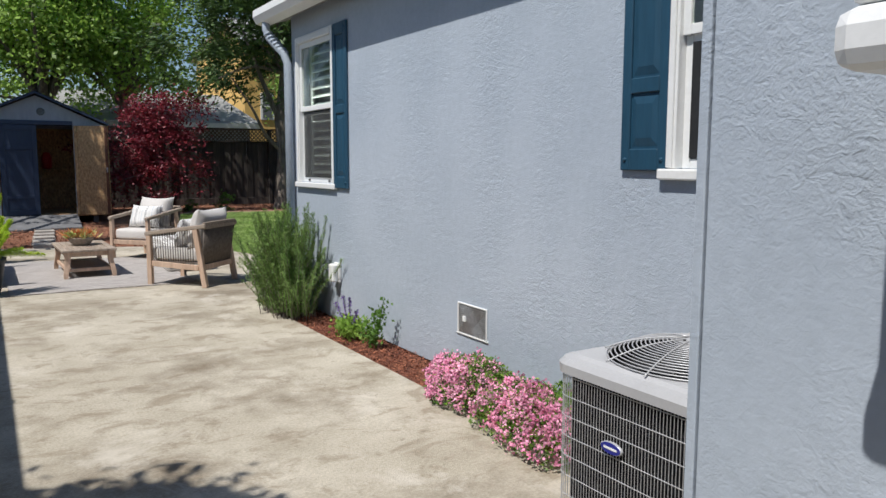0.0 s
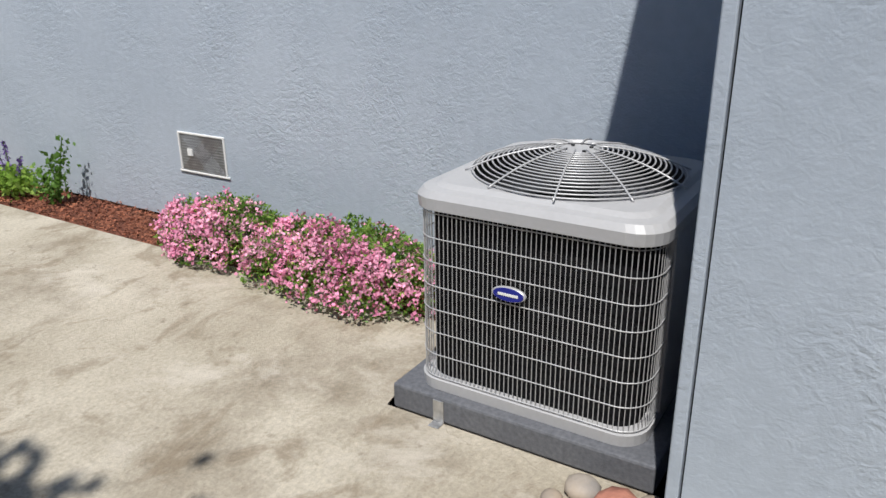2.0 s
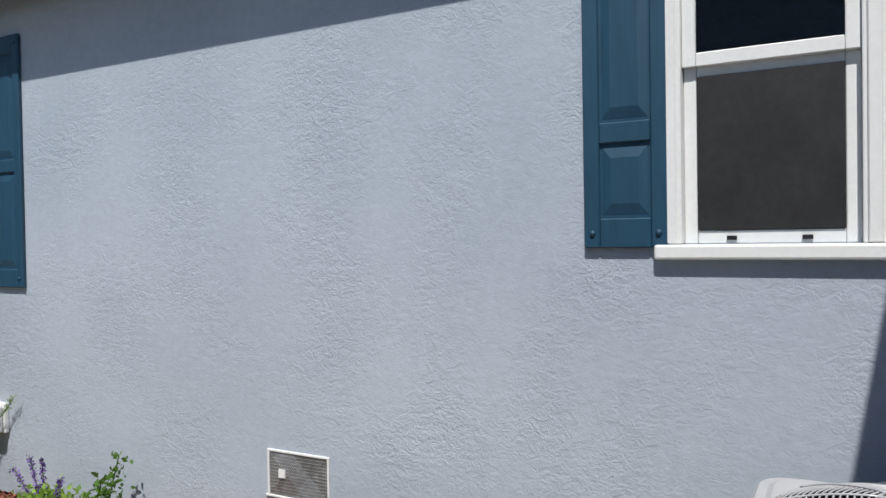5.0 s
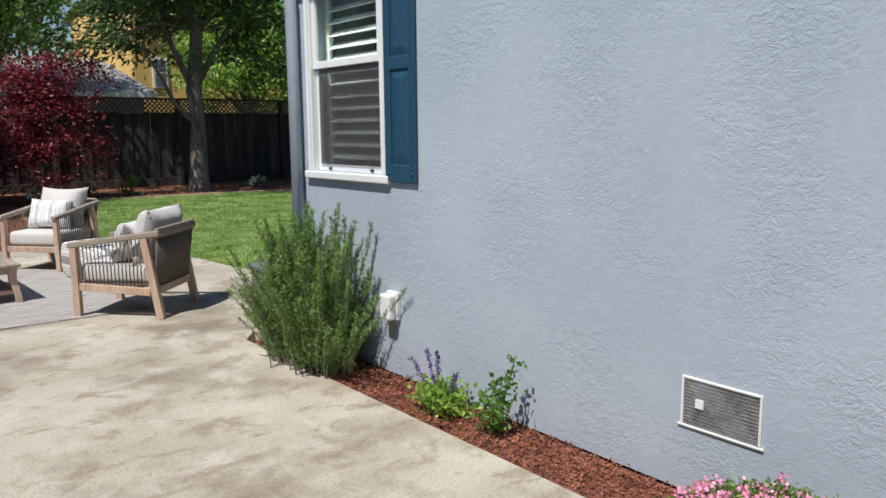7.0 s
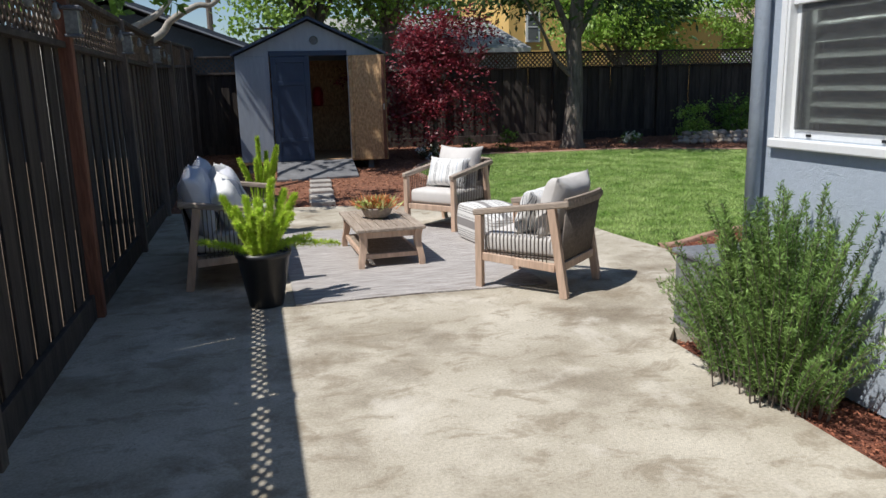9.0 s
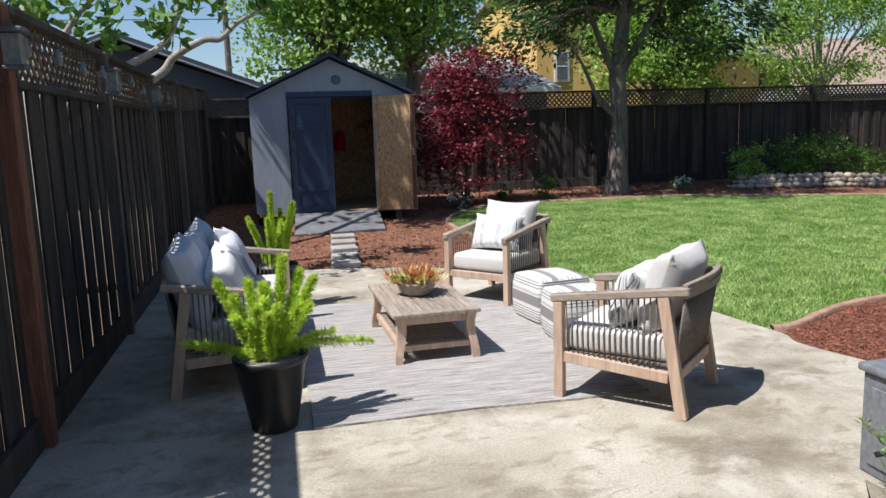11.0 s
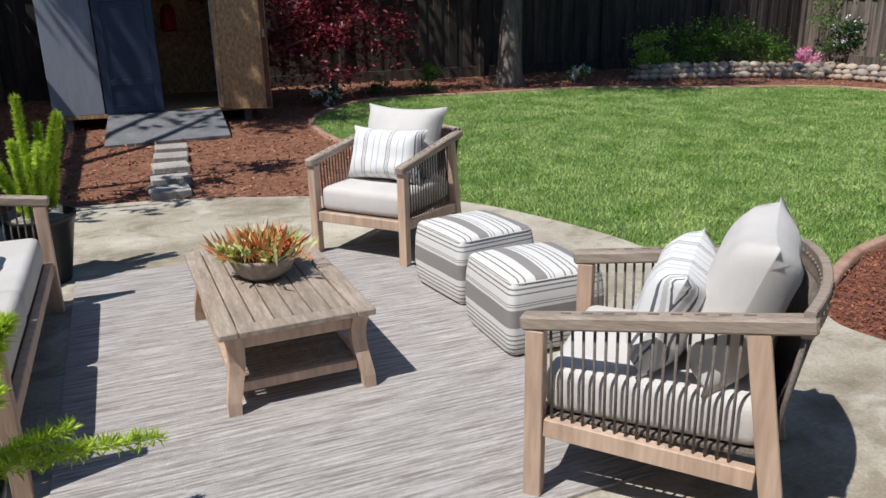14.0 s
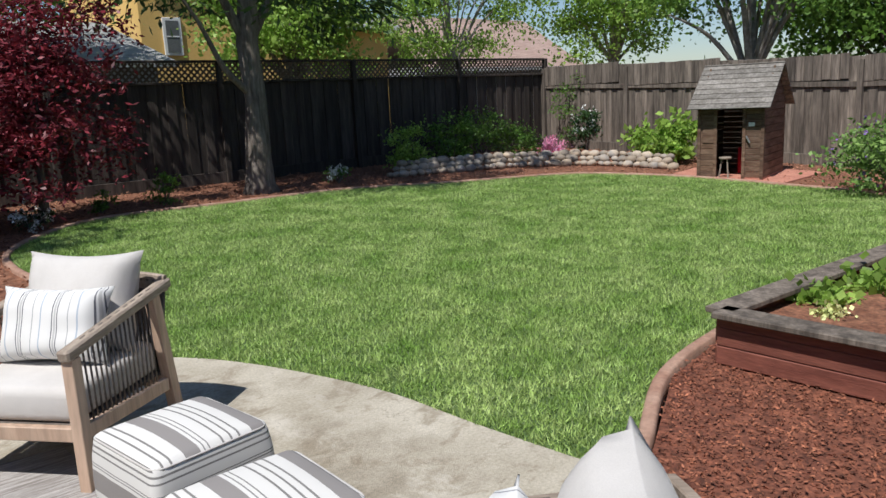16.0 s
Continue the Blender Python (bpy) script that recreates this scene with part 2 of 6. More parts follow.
DARKLEAF = mat("dark_leaf", (0.02, 0.055, 0.015), (0.05, 0.10, 0.025), 2, 0.45, 0, 8, island=0.4, trans=0.15)
MAPLE = mat("red_maple_leaf", (0.10, 0.012, 0.02), (0.30, 0.035, 0.05), 2, 0.5, 0, 8, island=0.45, trans=0.25)
PINK = mat("pink_petal", (0.80, 0.23, 0.44), (0.88, 0.48, 0.62), 4, 0.6, 0, 8, island=0.3, trans=0.2)
PURPLE = mat("purple_petal", (0.14, 0.07, 0.30), (0.24, 0.13, 0.42), 5, 0.6, 0, 8, island=0.3)
PETALWHITE = mat("white_petal", (0.75, 0.74, 0.70), (0.8, 0.8, 0.78), 5, 0.6, 0, 8)
BARK = mat("bark", (0.10, 0.08, 0.065), (0.22, 0.185, 0.155), 4, 0.9, 1.0, 25, stretch=(2.5, 2.5, 0.5), fine=0.4)
PALEBARK = mat("pale_bark", (0.25, 0.22, 0.19), (0.42, 0.39, 0.35), 4, 0.9, 0.6, 20, fine=0.3)
ACGREY = mat("ac_enamel", (0.42, 0.42, 0.43), (0.46, 0.46, 0.47), 3, 0.4, 0.04, 120, fine=0.03)
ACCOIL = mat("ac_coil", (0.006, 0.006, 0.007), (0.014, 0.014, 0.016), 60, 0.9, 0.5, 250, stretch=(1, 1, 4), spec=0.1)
WIRE = mat("steel_wire", (0.5, 0.5, 0.51), (0.58, 0.58, 0.59), 20, 0.4, metal=0.3, fine=0.05)
PAD = mat("grey_pad", (0.10, 0.105, 0.12), (0.13, 0.135, 0.15), 4, 0.7, 0.2, 120)
ZINC = mat("zinc", (0.5, 0.5, 0.5), (0.6, 0.6, 0.6), 10, 0.4, metal=0.8)
BLUE = mat("badge_blue", (0.015, 0.02, 0.22), (0.02, 0.028, 0.26), 5, 0.3, fine=0.02)
OSB = mat("chipboard", (0.36, 0.20, 0.09), (0.58, 0.38, 0.20), 14, 0.8, 0.25, 30, stretch=(2, 2, 1), fine=0.3, detail=3)
SHED = mat("shed_siding", (0.27, 0.30, 0.35), (0.31, 0.34, 0.39), 2, 0.7, 0.15, 40, stretch=(1, 1, 0.2), fine=0.08)
NAVY = mat("navy_paint", (0.018, 0.035, 0.075), (0.026, 0.045, 0.09), 3, 0.55, 0.15, 50, stretch=(1, 1, 0.2), fine=0.12)
ROOFDARK = mat("dark_shingle", (0.035, 0.045, 0.06), (0.06, 0.07, 0.085), 5, 0.9, 0.6, 40, fine=0.3)
ROOFGREY = mat("grey_shingle", (0.26, 0.26, 0.25), (0.36, 0.355, 0.34), 3, 0.9, 0.6, 12, stretch=(0.4, 1, 4), fine=0.25)
ROOFPINK = mat("tan_shingle", (0.34, 0.23, 0.19), (0.42, 0.30, 0.25), 3, 0.9, 0.6, 12, stretch=(0.4, 1, 4), fine=0.2)
YELLOW = mat("yellow_stucco", (0.72, 0.46, 0.14), (0.78, 0.51, 0.18), 1, 0.9, 0.2, 30, fine=0.05)
GREYWALL = mat("grey_wall", (0.30, 0.31, 0.33), (0.36, 0.37, 0.39), 1, 0.9, 0.2, 30, fine=0.06)
DARKWALL = mat("slate_wall", (0.05, 0.065, 0.08), (0.07, 0.085, 0.10), 1, 0.8, 0.2, 30, fine=0.1)
PAVER = mat("grey_paver", (0.30, 0.275, 0.25), (0.42, 0.39, 0.35), 5, 0.9, 0.4, 60, vary=0.12)
RAMP = mat("grey_ramp", (0.13, 0.13, 0.135), (0.19, 0.19, 0.195), 4, 0.85, 0.3, 60, fine=0.2)
CURB = mat("red_curb", (0.30, 0.16, 0.11), (0.42, 0.27, 0.20), 4, 0.9, 0.3, 50, fine=0.2, space="World")
STONE = mat("river_stone", (0.26, 0.24, 0.22), (0.46, 0.36, 0.26), 3, 0.75, 0.25, 30, vary=0.35, fine=0.15)
REDPAVE = mat("red_paving", (0.42, 0.17, 0.12), (0.52, 0.24, 0.17), 4, 0.9, 0.3, 50)
PLAYWOOD = mat("aged_redwood", (0.09, 0.045, 0.025), (0.19, 0.12, 0.08), 5, 0.85, 0.5, 40, stretch=(0.6, 0.6, 4), vary=0.25, fine=0.35)
SHINGLE = mat("aged_shingle", (0.15, 0.135, 0.115), (0.25, 0.23, 0.205), 6, 0.9, 0.5, 40, vary=0.2, fine=0.3)
PLANTER = mat("red_planter", (0.15, 0.045, 0.03), (0.22, 0.075, 0.05), 3, 0.7, 0.3, 40, stretch=(0.5, 0.5, 4), vary=0.15, fine=0.2)
REDPLASTIC = mat("red_plastic", (0.45, 0.01, 0.02), (0.5, 0.015, 0.025), 3, 0.4)
BOXGREY = mat("storage_grey", (0.16, 0.165, 0.18), (0.2, 0.205, 0.22), 3, 0.55, 0.1, 60)
BOWL = mat("stoneware", (0.26, 0.22, 0.19), (0.33, 0.29, 0.25), 6, 0.6, 0.2, 60)
SUCC_ORANGE = mat("orange_succulent", (0.68, 0.20, 0.07), (0.78, 0.40, 0.17), 8, 0.5, island=0.3, trans=0.15)
SUCC_GREEN = mat("green_succulent", (0.44, 0.52, 0.16), (0.66, 0.62, 0.30), 8, 0.5, island=0.3)
SCREEN = mat("insect_screen", (0.012, 0.012, 0.013), (0.02, 0.02, 0.02), 5, 0.6)
BLIND = mat("blind_slat", (0.62, 0.66, 0.64), (0.68, 0.71, 0.69), 3, 0.5)
MESHGREY = mat("vent_mesh", (0.20, 0.20, 0.19), (0.26, 0.26, 0.25), 6, 0.6)
ROOM = mat("dark_room", (0.10, 0.11, 0.11), (0.14, 0.15, 0.15), 1, 0.9)
ORANGE = mat("orange_lamp", (0.6, 0.12, 0.04), (0.7, 0.16, 0.06), 5, 0.5)
LENS = mat("clear_bulb", (0.16, 0.16, 0.15), (0.24, 0.24, 0.22), 5, 0.25)
GAUZE = mat("insect_gauze", (0.05, 0.05, 0.05), (0.07, 0.07, 0.07), 5, 0.8)
gn, gl = GAUZE.node_tree.nodes, GAUZE.node_tree.links
gm, gt = gn.new("ShaderNodeMixShader"), gn.new("ShaderNodeBsdfTransparent")
gm.inputs[0].default_value = 0.5
gl.new(gt.outputs[0], gm.inputs[1])
gl.new(gn["Principled BSDF"].outputs[0], gm.inputs[2])
gl.new(gm.outputs[0], gn["Material Output"].inputs[0])
GLASS = bpy.data.materials.new("window_glass")
GLASS.use_nodes = True
gb = GLASS.node_tree.nodes["Principled BSDF"]
gb.inputs["Base Color"].default_value, gb.inputs["Roughness"].default_value, gb.inputs["Transmission Weight"].default_value = (0.9, 0.97, 0.93, 1), 0.02, 1.0
gb.inputs["IOR"].default_value = 1.25

# ---- building helpers ----


def box(bm, x0, x1, y0, y1, z0, z1, bevel=0.0, seg=1, m=None):
    vs = [bm.verts.new(Vector(p)) for p in ((x0, y0, z0), (x1, y0, z0), (x1, y1, z0), (x0, y1, z0), (x0, y0, z1), (x1, y0, z1), (x1, y1, z1), (x0, y1, z1))]
    fs = [bm.faces.new([vs[i] for i in q]) for q in ((3, 2, 1, 0), (4, 5, 6, 7), (0, 1, 5, 4), (1, 2, 6, 5), (2, 3, 7, 6), (3, 0, 4, 7))]
    if bevel:
        es = list({e for f in fs for e in f.edges})
        made = bmesh.ops.bevel(bm, geom=es, offset=bevel, segments=seg, affect="EDGES", profile=0.5)
        vs = list({v for f in made["faces"] for v in f.verts} | {v for v in vs if v.is_valid})
    if m:
        bmesh.ops.transform(bm, matrix=m, verts=vs)
    return bm


def beam(bm, a, b, w, d, bevel=0.003, up=(0, 0, 1)):
    """A bar of w by d from a to b; w is across, d along up."""
    a, b = Vector([float(c) for c in a]), Vector([float(c) for c in b])
    z = (b - a).normalized()
    x = Vector(up).cross(z)
    x = x.normalized() if x.length > 1e-4 else Vector((1, 0, 0))
    y = z.cross(x)
    m = Matrix((x, y, z)).transposed().to_4x4()
    m.translation = a
    return box(bm, -w / 2, w / 2, -d / 2, d / 2, 0, (b - a).length, bevel, 1, m)


def tube(bm, pts, radii, n=6, caps=True):
    pts = [Vector([float(c) for c in p]) for p in pts]
    radii = radii if isinstance(radii, (int, float)) else [float(r) for r in radii]
    if isinstance(radii, (int, float)):
        radii = [radii] * len(pts)
    rings = []
    for i, p in enumerate(pts):
        d = (pts[min(i + 1, len(pts) - 1)] - pts[max(i - 1, 0)]).normalized()
        u = d.cross(Vector((0.31, 0.17, 0.93)))
        u = u.normalized() if u.length > 1e-3 else Vector((1, 0, 0))
        w = d.cross(u)
        rings.append([bm.verts.new(p + radii[i] * (math.cos(2 * math.pi * k / n) * u + math.sin(2 * math.pi * k / n) * w)) for k in range(n)])
    for a, b in zip(rings, rings[1:]):
        for k in range(n):
            bm.faces.new((a[k], a[(k + 1) % n], b[(k + 1) % n], b[k]))
    if caps:
        bm.faces.new(rings[0][::-1])
        bm.faces.new(rings[-1])
    return bm


def lathe(bm, profile, n=32, close=True):
    rings = [[bm.verts.new((r * math.cos(2 * math.pi * k / n), r * math.sin(2 * math.pi * k / n), z)) for k in range(n)] for r, z in profile]
    for a, b in zip(rings, rings[1:]):
        for k in range(n):
            bm.faces.new((a[k], a[(k + 1) % n], b[(k + 1) % n], b[k]))
    if close:
        bm.faces.new(rings[0][::-1])
        bm.faces.new(rings[-1])
    return bm


def prism(bm, poly, z0, z1, ground=None):
    """A slab over a polygon; with ground, it is folded to follow the ground."""
    lo = [bm.verts.new((x, y, z0)) for x, y in poly]
    hi = [bm.verts.new((x, y, z1)) for x, y in poly]
    bm.faces.new(hi)
    bm.faces.new(lo[::-1])
    for k in range(len(poly)):
        j = (k + 1) % len(poly)
        bm.faces.new((lo[k], lo[j], hi[j], hi[k]))
    if ground:
        for y in (11.5, 14.2, 18.4):
            bmesh.ops.bisect_plane(bm, geom=bm.verts[:] + bm.edges[:] + bm.faces[:], plane_co=(0, y, 0), plane_no=(0, 1, 0))
        for v in bm.verts:
            v.co.z += ground(v.co.x, v.co.y)
    return bm


def mesh_of(name, bm, material, smooth=False):
    me = bpy.data.meshes.new(name)
    bmesh.ops.recalc_face_normals(bm, faces=bm.faces)
    bm.to_mesh(me)
    bm.free()
    me.materials.append(material)
    if smooth:
        me.polygons.foreach_set("use_smooth", [True] * len(me.polygons))
    return me


def part(name, bm, material, parent, label="", smooth=False, m=None, kind=""):
    me = bm if isinstance(bm, bpy.types.Mesh) else mesh_of(name, bm, material, smooth)
    ob = new(name, me)
    ob.parent = parent
    if m is not None:
        ob.matrix_basis = m
    return tagged(ob, label, kind=kind)


def thing(name, m, label, category, group="", kind=""):
    ob = new(name)
    ob.matrix_basis = m
    ob.empty_display_size = 0.1
    return tagged(ob, label, category, group, kind)


def single(name, bm, material, label, category, group="", kind="", smooth=False, m=None):
    me = bm if isinstance(bm, bpy.types.Mesh) else mesh_of(name, bm, material, smooth)
    ob = new(name, me)
    if m is not None:
        ob.matrix_basis = m
    return tagged(ob, label, category, group, kind)


def polys(name, v, k, material):
    """A mesh of separate k-sided faces from an array (n, k, 3)."""
    n = len(v)
    me = bpy.data.meshes.new(name)
    me.vertices.add(n * k)
    me.vertices.foreach_set("co", np.ascontiguousarray(v, dtype=np.float32).ravel())
    me.loops.add(n * k)
    me.loops.foreach_set("vertex_index", np.arange(n * k, dtype=np.int32))
    me.polygons.add(n)
    me.polygons.foreach_set("loop_start", np.arange(0, n * k, k, dtype=np.int32))
    me.update(calc_edges=True)
    me.materials.append(material)
    return me


RNG = np.random.default_rng(7)


def unit(n):
    v = RNG.normal(size=(n, 3))
    return v / np.linalg.norm(v, axis=1, keepdims=True)


def leaves(name, centres, size, material, width=0.5, along=None, droop=0.0, flat=0.0):
    """Pointed leaves at the given places; along: the directions in which they point."""
    n = len(centres)
    a = unit(n) if along is None else along
    a = a + np.array([0, 0, -droop])
    if flat:
        a[:, 2] *= 1 - flat
    a = a / np.linalg.norm(a, axis=1, keepdims=True)
    b = np.cross(a, unit(n))
    if flat:
        b[:, 2] *= 1 - flat
    b = b / (np.linalg.norm(b, axis=1, keepdims=True) + 1e-9)
    s = size * RNG.uniform(0.6, 1.3, (n, 1))
    v = np.stack([centres, centres + a * s * 0.5 + b * s * width / 2, centres + a * s, centres + a * s * 0.5 - b * s * width / 2], 1)
    return polys(name, v, 4, material)


def clumps(n, per, centre, radius, r_clump, low=-1.0, shell=0.45):
    """Leaf places in many clumps that fill the outer part of an ellipsoid unevenly."""
    u = unit(n * 3)
    u = u[u[:, 2] > low][:n]
    c = np.array(centre) + u * np.array(radius) * RNG.uniform(shell, 1.05, (len(u), 1))
    size = r_clump * RNG.uniform(0.5, 1.4, (len(u), 1))
    return c, np.concatenate([c[i] + RNG.normal(size=(per, 3)) * size[i] * np.array([1, 1, 0.6]) for i in range(len(u))])


def spline(pts, steps=8, closed=False):
    p = [np.array(q, float) for q in pts]
    n = len(p)
    out = []
    for i in range(n if closed else n - 1):
        if closed:
            a, b, c, d = p[i - 1], p[i], p[(i + 1) % n], p[(i + 2) % n]
        else:
            a, b, c, d = p[max(i - 1, 0)], p[i], p[i + 1], p[min(i + 2, n - 1)]
        for k in range(steps):
            t = k / steps
            out.append(tuple(float(v) for v in 0.5 * (2 * b + (c - a) * t + (2 * a - 5 * b + 4 * c - d) * t * t + (3 * b - a - 3 * c + d) * t ** 3)))
    if not closed:
        out.append(tuple(float(v) for v in p[-1]))
    return out


def inside(poly, x, y):
    """Which of the points lie in the polygon."""
    hit = np.zeros(len(x), bool)
    for (x0, y0), (x1, y1) in zip(poly, poly[1:] + poly[:1]):
        cross = (y0 > y) != (y1 > y)
        hit ^= cross & (x < (x1 - x0) * (y - y0) / (y1 - y0 + 1e-12) + x0)
    return hit


def rise(x, y):
    """The garden climbs gently towards the back fence."""
    return min(max(0.0, (y - 11.5) * 0.033), 0.23)


def rises(y):
    return np.clip((y - 11.5) * 0.033, 0, 0.23)


# ---- ground ----
bm = bmesh.new()
xs = [-600, -60, -20, -8, -4, 0, 4, 8, 12, 16, 30, 80, 600]
ys = [-600, -60, -10, 0, 6, 11.5, 13, 15, 17, 18.5, 25, 60, 600]
grid = [[bm.verts.new((x, y, rise(x, y) - 0.07)) for x in xs] for y in ys]
for j in range(len(ys) - 1):
    for i in range(len(xs) - 1):
        bm.faces.new((grid[j][i], grid[j][i + 1], grid[j + 1][i + 1], grid[j + 1][i]))
single("ground", bm, SOIL, "bare brown garden soil reaching to the horizon", "ground", kind="structure")

EDGE = spline([(1.02, 7.05), (0.88, 7.55), (0.93, 7.8), (0.88, 8.15), (0.82, 8.66), (0.75, 9.35), (0.47, 10.2), (0.12, 10.75), (-0.45, 11.15), (-1.05, 11.42), (-1.7, 11.68), (-2.5, 11.8), (-3.86, 11.85)], 5)
bm = bmesh.new()
slab = [(-3.86, -9), (-0.9, -9), (-1.0, -0.62), (-0.93, -0.5), (-0.93, 0.32), (-0.36, 0.42), (-0.35, 5.55), (-0.2, 5.75), (-0.15, 5.36), (9, 5.36), (9, 5.9), (2.2, 6.6)]
prism(bm, slab + EDGE, -0.1, 0.0)
bmesh.ops.triangulate(bm, faces=bm.faces)
single("patio", bm, CONCRETE, "pale stained concrete patio slab with dark blotches", "patio", kind="structure")

LAWN_BACK = spline([(0.95, 8.0), (1.16, 8.02), (1.93, 8.42), (2.9, 8.6), (4.5, 8.75), (6.5, 8.7), (8.3, 9.0), (9.05, 9.95), (9.4, 11.2), (9.42, 12.64), (9.05, 13.8), (8.42, 14.67), (6.5, 15.38), (4.88, 16.1), (3.06, 16.24), (1.5, 16.35), (0.6, 15.7), (0.12, 14.9), (0.03, 14.2), (0.08, 13.5), (0.2, 12.5), (0.1, 11.6), (-0.25, 11.05)], 6)
LAWN_POLY = LAWN_BACK + [p for p in EDGE[::-1] if 7.85 < p[1] < 11.05 and p[0] > -0.3]
bm = bmesh.new()
prism(bm, LAWN_POLY, -0.06, -0.012, rise)
bmesh.ops.triangulate(bm, faces=bm.faces)
lawn = single("lawn", bm, LAWN, "mown bright green lawn with a curved edge", "lawn", kind="structure")
x, y = RNG.uniform(-0.3, 9.5, 640000), RNG.uniform(7.8, 16.5, 640000)
keep = inside(LAWN_POLY, x, y) & (RNG.uniform(0, 1, len(x)) < np.clip(1.25 - np.hypot(x + 1, y - 6) / 18, 0.45, 1))
x, y = x[keep], y[keep]
n = len(x)
base = np.stack([x, y, rises(y) - 0.014], 1)
ang, h = RNG.uniform(0, 2 * np.pi, n), RNG.uniform(0.016, 0.042, n)
side = np.stack([np.cos(ang), np.sin(ang), 0 * ang], 1) * RNG.uniform(0.003, 0.006, (n, 1))
tip = base + np.stack([RNG.normal(0, 0.018, n), RNG.normal(0, 0.018, n), h], 1)
grass = single("grass", polys("grass", np.stack([base - side, base + side, tip], 1), 3, BLADE), None, "short green grass blades on the lawn", "grass", kind="stuff")


def mulch_bed(name, poly, label, chips, dz=-0.02, size=0.035, soil=MULCH, chip=CHIP):
    bm = bmesh.new()
    prism(bm, poly, -0.08, dz, rise)
    bmesh.ops.triangulate(bm, faces=bm.faces)
    single(name, bm, soil, label, "mulch", kind="structure")
    px, py = np.array(poly).T
    x, y = RNG.uniform(px.min(), px.max(), chips * 3), RNG.uniform(py.min(), py.max(), chips * 3)
    k = np.flatnonzero(inside(poly, x, y))[:chips]
    c = np.stack([x[k], y[k], rises(y[k]) + dz + RNG.uniform(0.0, 0.022, len(k))], 1)
    single("bark_chips", leaves("bark_chips", c, size, chip, 0.4, flat=0.65), None, "loose red-brown bark chips lying on the bed", "mulch", kind="stuff")


house_bed = [(-0.335, 0.45), (0.0, 0.45), (0.0, 5.28), (-0.1, 5.5), (-0.335, 5.5)]
mulch_bed("house_bed", house_bed, "narrow red bark mulch bed along the house wall", 11000, -0.012, 0.022, MULCH_RED, CHIP_RED)
shed_bed = [(-3.86, 11.86), (-2.5, 11.81), (-1.7, 11.69), (-1.05, 11.43), (-0.45, 11.16), (-0.27, 11.08), (0.05, 11.6), (0.15, 12.5), (0.03, 13.5), (-0.02, 14.2), (0.05, 14.9), (0.55, 15.75), (1.5, 16.45), (3.06, 16.34), (4.88, 16.2), (6.5, 15.48), (8.45, 14.77), (9.12, 13.85), (9.5, 12.64), (9.5, 11.2), (9.13, 9.9), (12.2, 9.5), (12.2, 18.5), (-3.86, 18.5)]
mulch_bed("back_bed", shed_bed, "red-brown bark mulch bed below the back fence", 26000, -0.02, 0.045)
right_bed = [(1.03, 7.06), (2.2, 6.62), (5.5, 6.2), (6.5, 6.6), (6.5, 8.65), (4.5, 8.7), (2.9, 8.53), (1.95, 8.35), (1.18, 7.94), (0.95, 7.85), (0.9, 7.55)]
mulch_bed("side_bed", right_bed, "red bark mulch bed beside the lawn", 32000, -0.01, 0.025, MULCH_RED, CHIP_RED)

# Mow curb round the lawn.
bm = bmesh.new()
line = [Vector((x, y, 0)) for x, y in LAWN_BACK]
rows = []
for i, p in enumerate(line):
    d = (line[min(i + 1, len(line) - 1)] - line[max(i - 1, 0)]).normalized()
    s = Vector((d.y, -d.x, 0))
    z = rise(p.x, p.y)
    rows.append([bm.verts.new(p + s * o + Vector((0, 0, z + h))) for o, h in ((0.0, -0.06), (0.0, 0.012), (0.012, 0.022), (0.058, 0.022), (0.07, 0.012), (0.07, -0.06))])
for a, b in zip(rows, rows[1:]):
    for k in range(5):
        bm.faces.new((a[k], a[k + 1], b[k + 1], b[k]))
single("lawn_curb", bm, CURB, "low reddish concrete mow curb edging the lawn", "curb", kind="structure", smooth=True)

# ---- house ----


def wall(name, boxes, label, material=STUCCO):
    bm = bmesh.new()
    for b in boxes:
        box(bm, *b)
    return single(name, bm, material, label, "wall", kind="structure")


H = 2.82
# Long wall with two window openings, butted boxes round them.
W1 = (4.32, 5.12, 1.2, 2.5)
W2 = (-0.04, 0.50, 1.37, 2.5)
wall("wall_long", [(0, 0.2, -0.623, W2[0], 0, H), (0, 0.2, W2[0], W2[1], 0, W2[2]), (0, 0.2, W2[0], W2[1], W2[3], H), (0, 0.2, W2[1], W1[0], 0, H),
                   (0, 0.2, W1[0], W1[1], 0, W1[2]), (0, 0.2, W1[0], W1[1], W1[3], H), (0, 0.2, W1[1], 5.3, 0, H)], "grey-blue rough stucco house wall in sunlight")
wall("wall_back", [(0.2, 9, 5.1, 5.3, 0, H)], "grey-blue stucco wall facing the garden")
B1 = (-2.3, -1.28, 1.63, 2.45)
wall("wall_side", [(-1.145, -0.945, B1[1], -0.628, 0, H), (-1.145, -0.945, B1[0], B1[1], 0, B1[2]), (-1.145, -0.945, B1[0], B1[1], B1[3], H), (-1.145, -0.945, -9, B1[0], 0, H)],
     "grey-blue stucco wall of the projecting wing")
wall("wall_return", [(-0.945, 0.2, -0.82, -0.624, 0, H)], "shaded grey-blue stucco return wall")
wall("wall_far", [(8.8, 9, -9, 5.1, 0, H), (-0.945, 8.8, -9, -8.8, 0, H)], "plain stucco wall closing the house")
wall("ceiling", [(0.2, 8.8, -8.8, 5.1, 2.6, 2.66), (-0.94, 0.2, -8.8, -0.81, 2.6, 2.66)], "plain indoor ceiling", ROOM)
